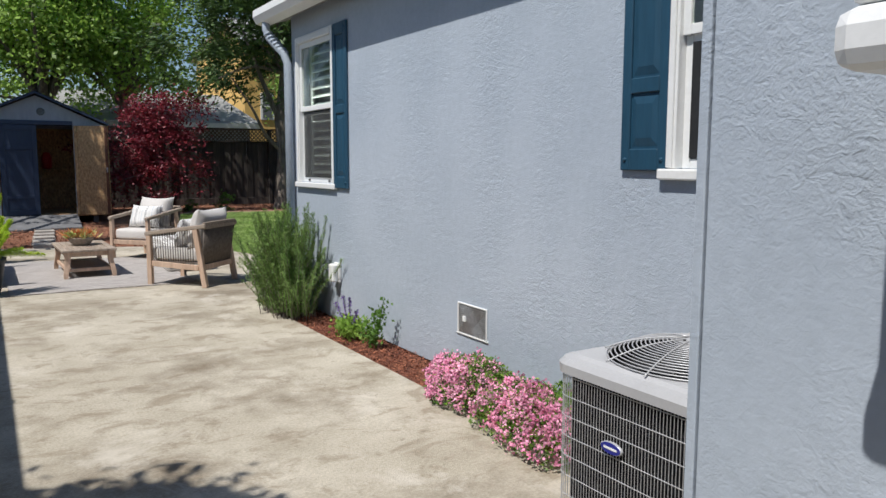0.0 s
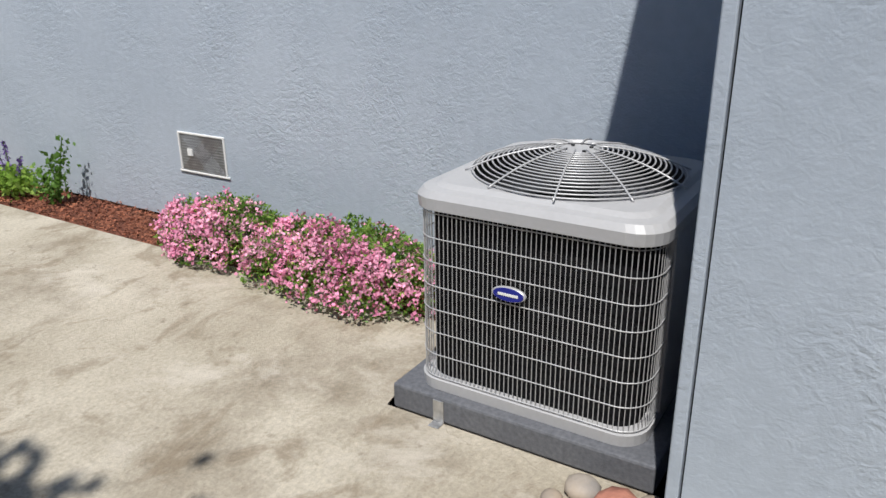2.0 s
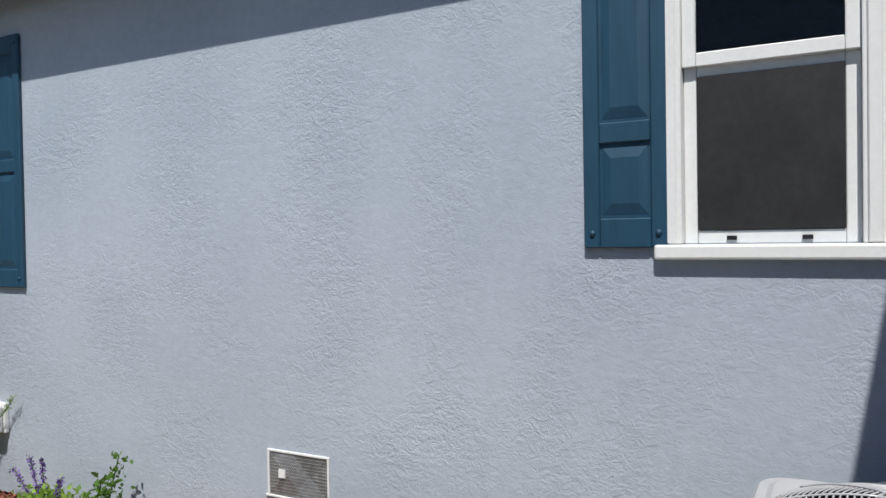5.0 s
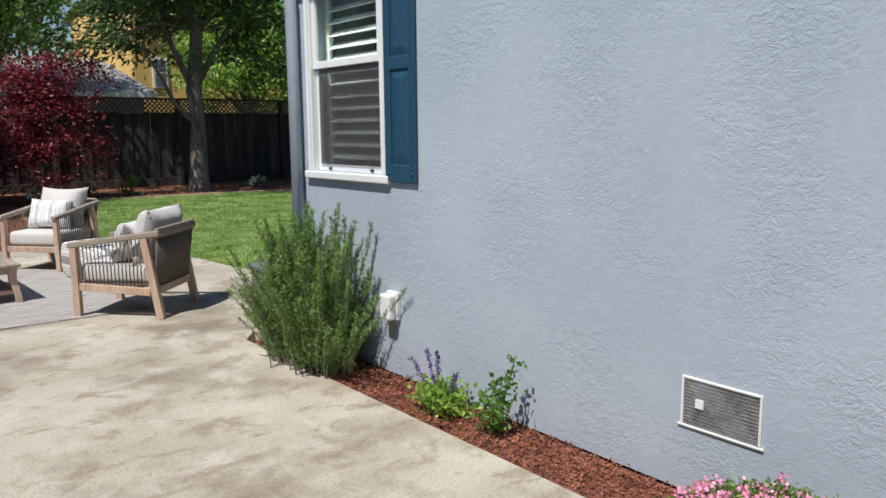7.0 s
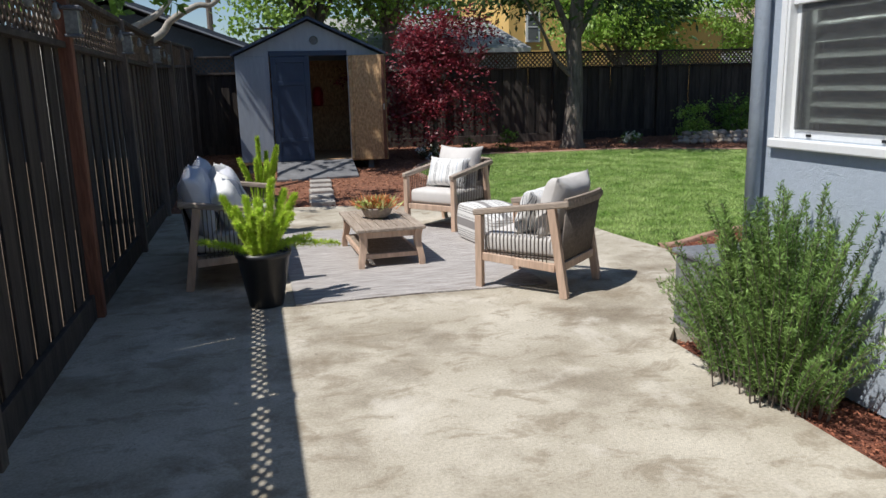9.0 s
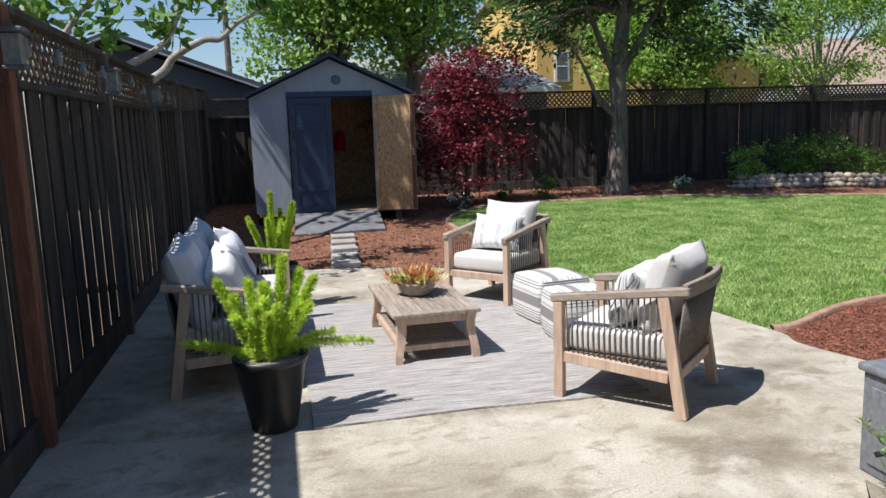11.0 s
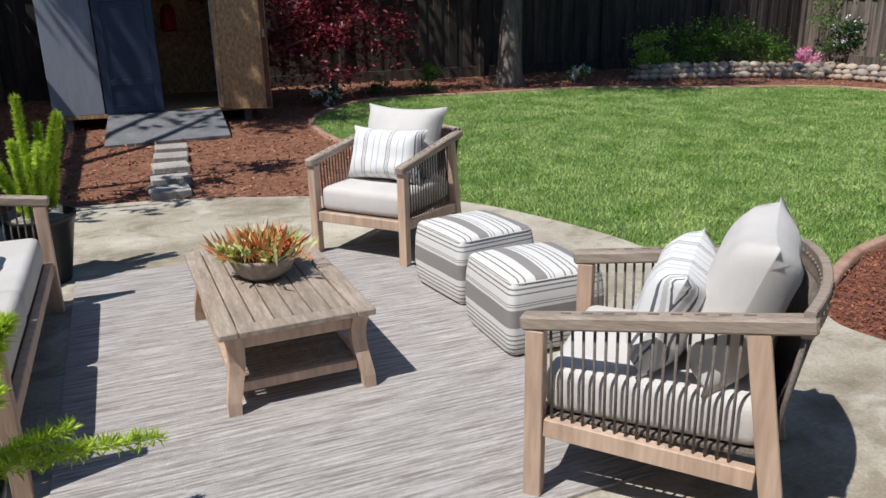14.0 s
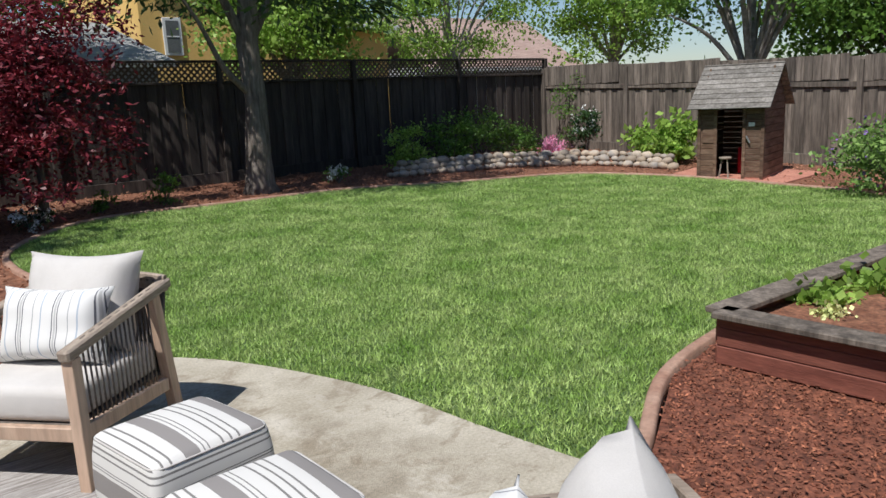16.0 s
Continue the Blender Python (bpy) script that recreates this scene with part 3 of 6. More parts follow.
wall("floor", [(0.2, 8.8, -8.8, 5.1, 0.0, 0.3), (-0.94, 0.2, -8.8, -0.81, 0.0, 0.3)], "plain indoor floor", ROOM)
bm = bmesh.new()
box(bm, -1.153, -1.12, -0.622, -0.594, 0, 2.7, 0.003)
single("trim_gap", box(bmesh.new(), -1.128, -0.946, -0.6278, -0.6224, 0, 2.7), BLACK, "dark open joint beside the corner board", "trim", kind="structure")
single("trim", bm, STUCCO, "painted corner bead on the wing", "trim", kind="structure")


def roof_slab(name, x0, x1, y0, y1, z0, pitch, label):
    bm = bmesh.new()
    vs = [bm.verts.new((x, y, z0 + pitch * (x - x0) + d)) for d in (0, 0.12) for x, y in ((x0, y0), (x1, y0), (x1, y1), (x0, y1))]
    for q in ((3, 2, 1, 0), (4, 5, 6, 7), (0, 1, 5, 4), (1, 2, 6, 5), (2, 3, 7, 6), (3, 0, 4, 7)):
        bm.faces.new([vs[i] for i in q])
    return single(name, bm, ROOFGREY, label, "roof", kind="structure")


roof_slab("roof_main", -0.15, 4.5, -0.38, 5.6, 2.72, 0.33, "grey shingle roof over the long wall")
roof_slab("roof_wing", -1.45, 4.5, -9, -0.425, 2.7, 0.3, "grey shingle roof of the wing")
gutter = thing("gutter", pose(0, 0, 0), "white painted metal gutter with downspout at the house corner", "gutter")
bm = bmesh.new()
prof = [(-0.15, 2.84), (-0.27, 2.855), (-0.276, 2.79), (-0.245, 2.73), (-0.15, 2.705)]
ends = [[bm.verts.new((x, y, z)) for x, z in prof] for y in (-0.38, 5.62)]
for k in range(5):
    bm.faces.new((ends[0][k], ends[0][(k + 1) % 5], ends[1][(k + 1) % 5], ends[1][k]))
bm.faces.new(ends[0])
bm.faces.new(ends[1][::-1])
part("trough", bm, WHITE, gutter)
bm = bmesh.new()
tube(bm, [(-0.2, 5.45, 2.75), (-0.2, 5.45, 2.66), (-0.18, 5.42, 2.58), (-0.13, 5.36, 2.5), (-0.08, 5.29, 2.42), (-0.055, 5.265, 2.32), (-0.055, 5.265, 0.1)], 0.04, 8)
part("downspout", bm, STUCCO, gutter, "grey-blue painted downspout", smooth=True)
for k in range(7):
    bm = bmesh.new()
    t = k / 6
    tube(bm, [(-0.19 + 0.11 * t, 5.43 - 0.13 * t, 2.62 - 0.19 * t), (-0.185 + 0.11 * t, 5.425 - 0.13 * t, 2.607 - 0.19 * t)], 0.046, 8)
    part("elbow_rib", bm, STUCCO, gutter, smooth=True)


def window(name, y0, y1, z0, z1, sill_out, label, x0=0.0, slats=False, screen=False):
    """A sash window in the wall plane x = x0 that looks towards -x."""
    w = thing(name, pose(x0, 0, 0), label, "window", kind="structure")
    t = 0.055
    for a in ((y0 - t, y0 + 0.012, z0, z1 + t), (y1 - 0.012, y1 + t, z0, z1 + t), (y0 + 0.012, y1 - 0.012, z1 - 0.012, z1 + t)):
        bm = bmesh.new()
        box(bm, -0.014, 0.05, *a, 0.005, 2)
        part("window_frame", bm, WHITE, w)
        bm = bmesh.new()
        dy = 0.014
        box(bm, -0.023, -0.014, a[0] + (dy if a[1] - a[0] < 0.1 else 0), a[1] - (dy if a[1] - a[0] < 0.1 else 0), a[2] + 0.002, a[3] - 0.016, 0.004)
        part("moulding", bm, WHITE, w)
    bm = bmesh.new()
    box(bm, -0.036, 0.05, y0 - t - 0.02, y1 + t + 0.02, z0 - 0.05, z0 - 0.001, 0.008, 2)
    part("window_sill", bm, WHITE, w)
    mid = (z0 + z1) / 2 + 0.02
    for lo, hi, x in ((z0, mid, 0.03), (mid - 0.01, z1 - 0.013, 0.005)):
        s = thing("sash", pose(0, 0, 0), "", "")
        s.parent = w
        for a in ((y0 + 0.013, y0 + 0.055, lo, hi), (y1 - 0.055, y1 - 0.013, lo, hi), (y0 + 0.056, y1 - 0.056, lo, lo + 0.045), (y0 + 0.056, y1 - 0.056, hi - 0.045, hi)):
            bm = bmesh.new()
            box(bm, x, x + 0.024, *a, 0.003)
            part("rail", bm, WHITE, s)
        bm = bmesh.new()
        box(bm, x + 0.01, x + 0.014, y0 + 0.055, y1 - 0.055, lo + 0.045, hi - 0.045)
        g = part("pane", bm, GLASS, s)
        g.visible_shadow = False
    for y in (y0 + 0.16, y1 - 0.16):
        bm = bmesh.new()
        box(bm, 0.022, 0.03, y - 0.015, y + 0.015, z0 + 0.012, z0 + 0.026)
        part("latch", bm, BLACK, w)
    if screen:
        bm = bmesh.new()
        box(bm, 0.024, 0.027, y0 + 0.056, y1 - 0.056, z0 + 0.046, mid - 0.04)
        part("insect_screen", bm, SCREEN, w)
    if slats:
        part("insect_screen", box(bmesh.new(), 0.020, 0.0215, y0 + 0.056, y1 - 0.056, z0 + 0.046, mid - 0.012), GAUZE, w, "fine grey insect screen")
        n = 15
        for k in range(n):
            z = z0 + 0.1 + (z1 - z0 - 0.2) * k / (n - 1)
            bm = bmesh.new()
            box(bm, -0.038, 0.038, y0 + 0.06, y1 - 0.06, -0.004, 0.004, 0.003, 1, pose(0.13, 0, z, 0, -34, 0))
            part("slat", bm, BLIND, w)
        for y in (y0 + 0.03, y1 - 0.03):
            bm = bmesh.new()
            box(bm, 0.11, 0.14, y - 0.028, y + 0.028, z0 + 0.03, z1 - 0.02, 0.003)
            part("stile", bm, BLIND, w)
    return w


window("window_1", *W1, 0, "white sash window with pale plantation shutters behind", slats=True)
window("window_2", *W2, 0, "white sash window with a dark insect screen", screen=True)


def wall_shutter(y0, y1, z0, z1, zm, label):
    s = thing("window_shutter", pose(0, 0, 0), label, "shutter", "shutters beside the windows")
    for a in ((y0, y0 + 0.055, z0, z1), (y1 - 0.055, y1, z0, z1), (y0 + 0.056, y1 - 0.056, z0, z0 + 0.1), (y0 + 0.056, y1 - 0.056, z1 - 0.1, z1),
              (y0 + 0.056, y1 - 0.056, zm, zm + 0.07)):
        bm = bmesh.new()
        box(bm, -0.024, -0.003, *a, 0.004)
        part("shutter_rail", bm, SHUTTER, s)
    for a, b in ((z0 + 0.1, zm), (zm + 0.07, z1 - 0.1)):
        bm = bmesh.new()
        box(bm, -0.012, -0.004, y0 + 0.05, y1 - 0.05, a - 0.005, b + 0.005)
        v0 = [(y0 + 0.065, a + 0.012), (y1 - 0.065, a + 0.012), (y1 - 0.065, b - 0.012), (y0 + 0.065, b - 0.012)]
        v1 = [(y0 + 0.095, a + 0.05), (y1 - 0.095, a + 0.05), (y1 - 0.095, b - 0.05), (y0 + 0.095, b - 0.05)]
        o = [bm.verts.new((-0.0125, *p)) for p in v0]
        i = [bm.verts.new((-0.021, *p)) for p in v1]
        bm.faces.new(i)
        for k in range(4):
            bm.faces.new((o[k], o[(k + 1) % 4], i[(k + 1) % 4], i[k]))
        part("raised_panel", bm, SHUTTER, s)
    for y in (y0 + 0.03, y1 - 0.03):
        for z in (z0 + 0.05, z1 - 0.05):
            bm = bmesh.new()
            lathe(bm, [(0.011, 0), (0.009, 0.006), (0.003, 0.009)], 10)
            part("bolt", bm, SHUTTER, s, m=pose(-0.024, y, z, 0, -90, 0))


wall_shutter(3.985, 4.27, 1.165, 2.55, 1.8, "dark blue panelled wooden shutter beside the far window")
wall_shutter(0.53, 0.815, 1.36, 2.55, 1.715, "dark blue panelled wooden shutter beside the kitchen window")
wall_shutter(-0.37, -0.095, 1.36, 2.55, 1.715, "dark blue panelled wooden shutter partly in shade")

# Projecting window of the wing.
bay = thing("bay_window", pose(-1.145, 0, 0), "white projecting garden window on the wing wall", "window")
for n, a in (("head", (-0.40, 0, -2.4, -1.19, 2.45, 2.55)), ("jamb", (-0.40, 0, -1.27, -1.19, 1.63, 2.449)), ("jamb", (-0.40, 0, -2.4, -2.32, 1.63, 2.449)), ("shelf", (-0.42, 0, -2.42, -1.17, 1.535, 1.629)),
             ("mullion", (-0.40, -0.34, -1.35, -1.271, 1.63, 2.449)), ("mullion", (-0.40, -0.34, -2.319, -2.24, 1.63, 2.449))):
    bm = bmesh.new()
    box(bm, *a, 0.012 if n != "shelf" else 0.03, 2)
    part(n, bm, WHITE, bay)
bm = bmesh.new()
box(bm, -0.375, -0.368, -2.24, -1.35, 1.63, 2.449)
part("pane", bm, GLASS, bay).visible_shadow = False
bm = bmesh.new()
for k in range(32):
    y = -2.22 + 0.027 * k
    tube(bm, [(-0.2 + 0.02 * (k % 2), y, 1.67), (-0.2 + 0.02 * (k % 2), y, 2.44)], 0.016, 6)
part("curtain", bm, BLIND, bay, "pale green curtain", smooth=True)
bm = bmesh.new()
tube(bm, [(-0.37, -1.25, 1.53), (-0.37, -1.32, 1.523)], 0.014, 8)
part("marker_lamp", bm, ORANGE, bay, "small orange lamp", smooth=True)
bm = bmesh.new()
for y in (-1.5, -2.1):
    beam(bm, (-0.25, y, 1.54), (-0.0, y, 1.25), 0.06, 0.03)
part("bracket", bm, WHITE, bay)

# Foundation vent.
vent = thing("foundation_vent", pose(0, 0, 0), "white metal foundation vent with mesh", "vent")
for a in ((1.943, 1.953, 0.285, 0.485), (2.27, 2.28, 0.285, 0.485), (1.954, 2.269, 0.475, 0.485), (1.93, 2.292, 0.274, 0.284)):
    bm = bmesh.new()
    box(bm, -0.01, 0.0, *a, 0.002)
    part("vent_frame", bm, WHITE, vent)
bm = bmesh.new()
box(bm, -0.003, -0.001, 1.953, 2.27, 0.285, 0.475)
part("backing", bm, MESHGREY, vent)
bm = bmesh.new()
for k in range(24):
    y = 1.95 + 0.32 * k / 23
    for s in (1, -1):
        a, b = Vector((-0.006, y, 0.29)), Vector((-0.006, y + s * 0.19, 0.47))
        if 1.95 <= b.y <= 2.272:
            tube(bm, [a, b], 0.0011, 3, False)
for k in range(14):
    z = 0.29 + 0.185 * k / 13
    tube(bm, [(-0.006, 1.953, z), (-0.006, 2.27, z)], 0.0012, 3, False)
part("mesh", bm, ZINC, vent)
bm = bmesh.new()
box(bm, -0.012, -0.004, 2.18, 2.215, 0.365, 0.4)
part("tag", bm, WHITE, vent)

# Outdoor socket.
sock = thing("outdoor_socket", pose(0, 4.23, 0.43), "white weatherproof outdoor socket box on the wall", "socket")
bm = bmesh.new()
box(bm, -0.03, 0, -0.055, 0.055, -0.085, 0.085, 0.008, 2)
part("base", bm, WHITE, sock)
bm = bmesh.new()
box(bm, -0.085, -0.031, -0.05, 0.05, -0.08, 0.075, 0.015, 2)
part("cover", bm, WHITE, sock)

# Junction box and conduits in the shade.
jb = thing("junction_box", pose(0, -0.545, 1.12), "grey-blue painted electrical box with conduits", "electrical box")
bm = bmesh.new()
box(bm, -0.075, 0, -0.065, 0.065, -0.09, 0.09, 0.006)
part("body", bm, STUCCO, jb)
for y, z in ((-0.035, -0.95), (0.03, -0.85)):
    bm = bmesh.new()
    tube(bm, [(-0.035, y, -0.09), (-0.035, y, z)], 0.011, 8)
    part("conduit", bm, ZINC if y < 0 else STUCCO, jb, smooth=True)
for z in (-0.28, -0.62):
    bm = bmesh.new()
    box(bm, -0.05, -0.018, 0.005, 0.055, z - 0.01, z + 0.01, 0.003)
    part("clamp", bm, ZINC, jb)

# ---- air conditioner ----
ax, ay, aw, z0, z1 = -0.545, -0.113, 0.35, 0.09, 0.66
pad = single("equipment_pad", box(bmesh.new(), -0.93, -0.17, -0.52, 0.295, -0.0, 0.085, 0.008, 2), PAD, "dark grey plastic equipment pad on the concrete", "pad")
ac = thing("air_conditioner", pose(ax, ay, 0), "grey air conditioner unit with wire grille on a pad", "air conditioner")


def rounded(w, r, n=6):
    out = []
    for cx, cy, a0 in ((w - r, w - r, 0), (r - w, w - r, 90), (r - w, r - w, 180), (w - r, r - w, 270)):
        for k in range(n + 1):
            a = radians(a0 + 90 * k / n)
            out.append((cx + r * math.cos(a), cy + r * math.sin(a)))
    return out


def slab_rings(rings):
    bm = bmesh.new()
    loops = [[bm.verts.new((x, y, z)) for x, y in rounded(w, r)] for w, r, z in rings]
    for a, b in zip(loops, loops[1:]):
        for k in range(len(a)):
            bm.faces.new((a[k], a[(k + 1) % len(a)], b[(k + 1) % len(b)], b[k]))
    bm.faces.new(loops[0][::-1])
    bm.faces.new(loops[-1])
    return bm


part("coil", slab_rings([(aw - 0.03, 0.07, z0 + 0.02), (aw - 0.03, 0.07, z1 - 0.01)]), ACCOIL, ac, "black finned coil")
part("base_pan", slab_rings([(aw, 0.08, z0 - 0.004), (aw + 0.002, 0.08, z0 + 0.03), (aw - 0.01, 0.08, z0 + 0.034)]), ACGREY, ac)
bm = slab_rings([(aw, 0.085, z1 - 0.012), (aw + 0.008, 0.09, z1 - 0.008), (aw + 0.01, 0.09, z1 + 0.025), (aw - 0.004, 0.085, z1 + 0.043), (aw - 0.03, 0.08, z1 + 0.047), (aw - 0.045, 0.075, z1 + 0.056), (aw - 0.048, 0.0801, z1 + 0.057), (0.3, 0.2999, z1 + 0.0575)])
bm.faces.ensure_lookup_table()
bmesh.ops.delete(bm, geom=[bm.faces[-1]], context="FACES_ONLY")
part("lid", bm, ACGREY, ac, "rounded grey top cover", smooth=False)
bm = bmesh.new()
lathe(bm, [(0.3, z1 + 0.0565), (0.298, z1 - 0.005), (0.02, z1 - 0.004)], 40, False)
part("fan_well", bm, BLACK, ac)
bm = bmesh.new()
lathe(bm, [(0.07, z1), (0.07, z1 + 0.035), (0.03, z1 + 0.04)], 20)
part("fan_motor", bm, BLACK, ac)
for k in range(3):
    bm = bmesh.new()
    vs = [bm.verts.new(p) for p in ((0.06, -0.03, z1 + 0.004), (0.23, -0.09, z1 + 0.002), (0.24, 0.06, z1 + 0.03), (0.06, 0.03, z1 + 0.022))]
    bm.faces.new(vs)
    bmesh.ops.solidify(bm, geom=list(bm.faces), thickness=0.004)
    part("fan_blade", bm, PAD, ac, m=pose(0, 0, 0, 0, 0, 120 * k + 20))
guard = thing("fan_guard", pose(0, 0, z1 + 0.06), "", "")
guard.parent = ac


def dome(r):
    return 0.066 * (1 - (r / 0.315) ** 2.2)


for k in range(17):
    r = 0.068 + 0.238 * k / 16
    bm = bmesh.new()
    tube(bm, [(r * math.cos(a), r * math.sin(a), dome(r)) for a in np.linspace(0, 2 * np.pi, 49)], 0.0026, 5, False)
    part("ring", bm, WIRE, guard, smooth=True)
for k in range(10):
    a = 2 * math.pi * k / 10 + 0.2
    bm = bmesh.new()
    tube(bm, [(r * math.cos(a), r * math.sin(a), dome(r) + 0.004) for r in np.linspace(0.05, 0.31, 8)] + [(0.325 * math.cos(a), 0.325 * math.sin(a), 0.0)], 0.003, 5)
    part("spoke", bm, WIRE, guard, smooth=True)
bm = bmesh.new()
lathe(bm, [(0.07, 0.05), (0.07, 0.058), (0.06, 0.061)], 24)
part("hub", bm, ACGREY, guard)
for k in range(4):
    a = radians(45 + 90 * k)
    bm = bmesh.new()
    lathe(bm, [(0.006, 0), (0.006, 0.005)], 6)
    part("screw", bm, BLACK, guard, m=pose(0.04 * math.cos(a), 0.04 * math.sin(a), 0.061))
# Wire grille: uprights follow the rounded plan, hoops run round it.
plan = rounded(aw - 0.004, 0.08, 8)
plan = plan[4:] + plan[:4]
cum = [0]
for p, q in zip(plan, plan[1:] + plan[:1]):
    cum.append(cum[-1] + math.dist(p, q))


def along(s):
    for k in range(len(plan)):
        if s <= cum[k + 1]:
            p, q, t = plan[k], plan[(k + 1) % len(plan)], (s - cum[k]) / (cum[k + 1] - cum[k] + 1e-9)
            return p[0] + (q[0] - p[0]) * t, p[1] + (q[1] - p[1]) * t
    return plan[0]


wires = 188
bar = bmesh.new()
tube(bar, [(0, 0, z0 + 0.034), (0, 0, z1 - 0.01)], 0.00125, 4)
bar = mesh_of("bar", bar, WIRE)
grille = thing("grille", pose(0, 0, 0), "", "")
grille.parent = ac
for k in range(wires):
    x, y = along(cum[-1] * k / wires)
    part("bar", bar, WIRE, grille, m=pose(x, y, 0))
for k in range(8):
    z = z0 + 0.04 + (z1 - z0 - 0.06) * k / 7
    bm = bmesh.new()
    tube(bm, [(x * 1.004, y * 1.004, z) for x, y in plan + plan[:1]], 0.0017, 5, False)
    part("hoop", bm, WIRE, grille)
part("side_panel", box(bmesh.new(), -0.2, 0.28, -aw - 0.003, -aw + 0.02, z0 + 0.032, z1 - 0.012, 0.004), ACGREY, ac, "solid grey side panel")
bm = bmesh.new()
lathe(bm, [(0.5, -0.004), (0.5, 0.004), (0.47, 0.006)], 32)
badge = part("badge", bm, WIRE, ac, "oval dark blue maker's badge with white mark", m=pose(-aw - 0.004, 0.035, 0.455, 0, -90, 0) @ Matrix.Diagonal((0.042, 0.1, 1, 1)))
bm = bmesh.new()
lathe(bm, [(0.46, 0.004), (0.45, 0.0075)], 32)
part("badge_field", bm, BLUE, badge)
bm = bmesh.new()
box(bm, -0.09, 0.09, -0.3, 0.3, 0.0075, 0.009)
part("badge_mark", bm, WHITE, badge)
bm = bmesh.new()
box(bm, 0, 0.003, -0.018, 0.018, 0, 0.075, 0.001)
box(bm, -0.03, 0.0, -0.018, 0.018, 0, 0.003, 0.001)
single("pad_clip", bm, ZINC, "small zinc bracket holding the pad", "bracket", m=pose(-0.934, 0.13, 0.001))
for k, (x, y, r, c) in enumerate(((-1.02, -0.36, 0.05, STONE), (-1.06, -0.47, 0.07, REDPAVE), (-1.1, -0.57, 0.04, STONE), (-0.99, -0.53, 0.035, STONE), (-1.08, -0.3, 0.03, STONE))):
    bm = bmesh.new()
    bmesh.ops.create_icosphere(bm, subdivisions=2, radius=r)
    for v in bm.verts:
        v.co *= 1 + 0.25 * noise.noise(v.co * 14 + Vector((k, 0, 0)))
        v.co.z *= 0.6
    single("garden_stone", bm, c, "rounded garden stone beside the equipment pad", "stone", "stones by the pad", smooth=True, m=pose(x, y, r * 0.4))

# ---- plants along the house ----


def tri_leaves(pts, tilt_up, n_per, size, spread, material, name, width=0.25):
    c = np.repeat(pts, n_per, 0) + RNG.normal(0, spread, (len(pts) * n_per, 3))
    a = unit(len(c)) + np.array([0, 0, tilt_up])
    return leaves(name, c, size, material, width, a)


ros = thing("rosemary_bush", pose(-0.28, 4.75, 0), "tall upright green rosemary bush against the wall", "bush")
stems, pts = bmesh.new(), []
for k in range(330):
    b = np.array([RNG.normal(-0.02, 0.07), RNG.normal(0.0, 0.17), 0])
    lean = np.array([RNG.normal(-0.03, 0.07) + 0.9 * b[0], RNG.normal(0.03, 0.06) + 0.95 * b[1], 0])
    edge = abs(b[1] + 0.05) / 0.4
    h = RNG.uniform(0.45, 1.0) * max(0.4, 1.04 - 0.55 * edge ** 1.3 - (0.15 if b[1] > 0.12 else 0))
    path = [b + lean * t ** 1.6 + np.array([0, 0, h * t]) for t in np.linspace(0, 1, 7)]
    path = [np.array([min(p[0], 0.23), p[1], p[2]]) for p in path]
    tube(stems, path, list(np.linspace(0.005, 0.0015, 7)), 4)
    for t in np.linspace(0.1, 1, int(h * 75)):
        i = min(int(t * 6), 5)
        f = t * 6 - i
        pts.append(path[i] * (1 - f) + path[i + 1] * f)
part("woody_growth", stems, BARK, ros)
pts = np.array(pts)
part("foliage", tri_leaves(pts, 0.9, 8, 0.029, 0.005, ROSEMARY, "foliage", 0.17), None, ros)

pinkbed = thing("pink_flower_mound", pose(0, 0, 0), "low mound of pink flowers over green foliage", "flowers")
# Two lumps of foliage, a lower saddle between them.
centres, where = [], []
for cx, cy, hx, hy, h, count in ((-0.29, 0.98, 0.27, 0.52, 0.25, 9500), (-0.255, 1.70, 0.225, 0.41, 0.235, 7000)):
    ang, rad = RNG.uniform(0, 2 * np.pi, count), np.sqrt(RNG.uniform(0, 1, count))
    wob = 1 + 0.07 * np.sin(ang * 5 + cy * 3) + 0.05 * np.sin(ang * 11)
    px, py = cx + hx * wob * rad * np.cos(ang), cy + hy * wob * rad * np.sin(ang)
    top = h * np.sqrt(np.clip(1 - rad ** 2.6, 0, 1)) * (1 + 0.16 * np.sin(px * 31 + py * 9) * np.sin(py * 17)) + 0.02
    centres.append(np.stack([np.minimum(px, -0.02), py, top * RNG.uniform(0.05, 1, count) ** 0.35], 1))
    where.append(np.stack([rad, np.cos(ang), top], 1))
c, info = np.concatenate(centres), np.concatenate(where)
part("foliage", leaves("foliage", c, 0.022, GREEN, 0.45), None, pinkbed)
part("young_foliage", leaves("young_foliage", c[::3] + np.array([0, 0, 0.01]), 0.024, LIGHTGREEN, 0.4), None, pinkbed)
shade = 0.5 + 0.5 * np.sin(c[:, 0] * 21 + c[:, 1] * 6) * np.sin(c[:, 1] * 13 + c[:, 0] * 5)
chance = np.where(info[:, 1] * info[:, 0] < -0.15, 0.95, 0.30) * (0.35 + 0.65 * shade) * (c[:, 2] > 0.55 * info[:, 2])
heads = np.flatnonzero(RNG.uniform(0, 1, len(c)) < chance * 0.21)
heads = c[heads] + np.array([-0.012, 0, 0.012])
c = np.repeat(heads, 12, 0) + RNG.normal(0, 0.0095, (len(heads) * 12, 3))
part("blossom", leaves("blossom", c, 0.016, PINK, 0.9), None, pinkbed)


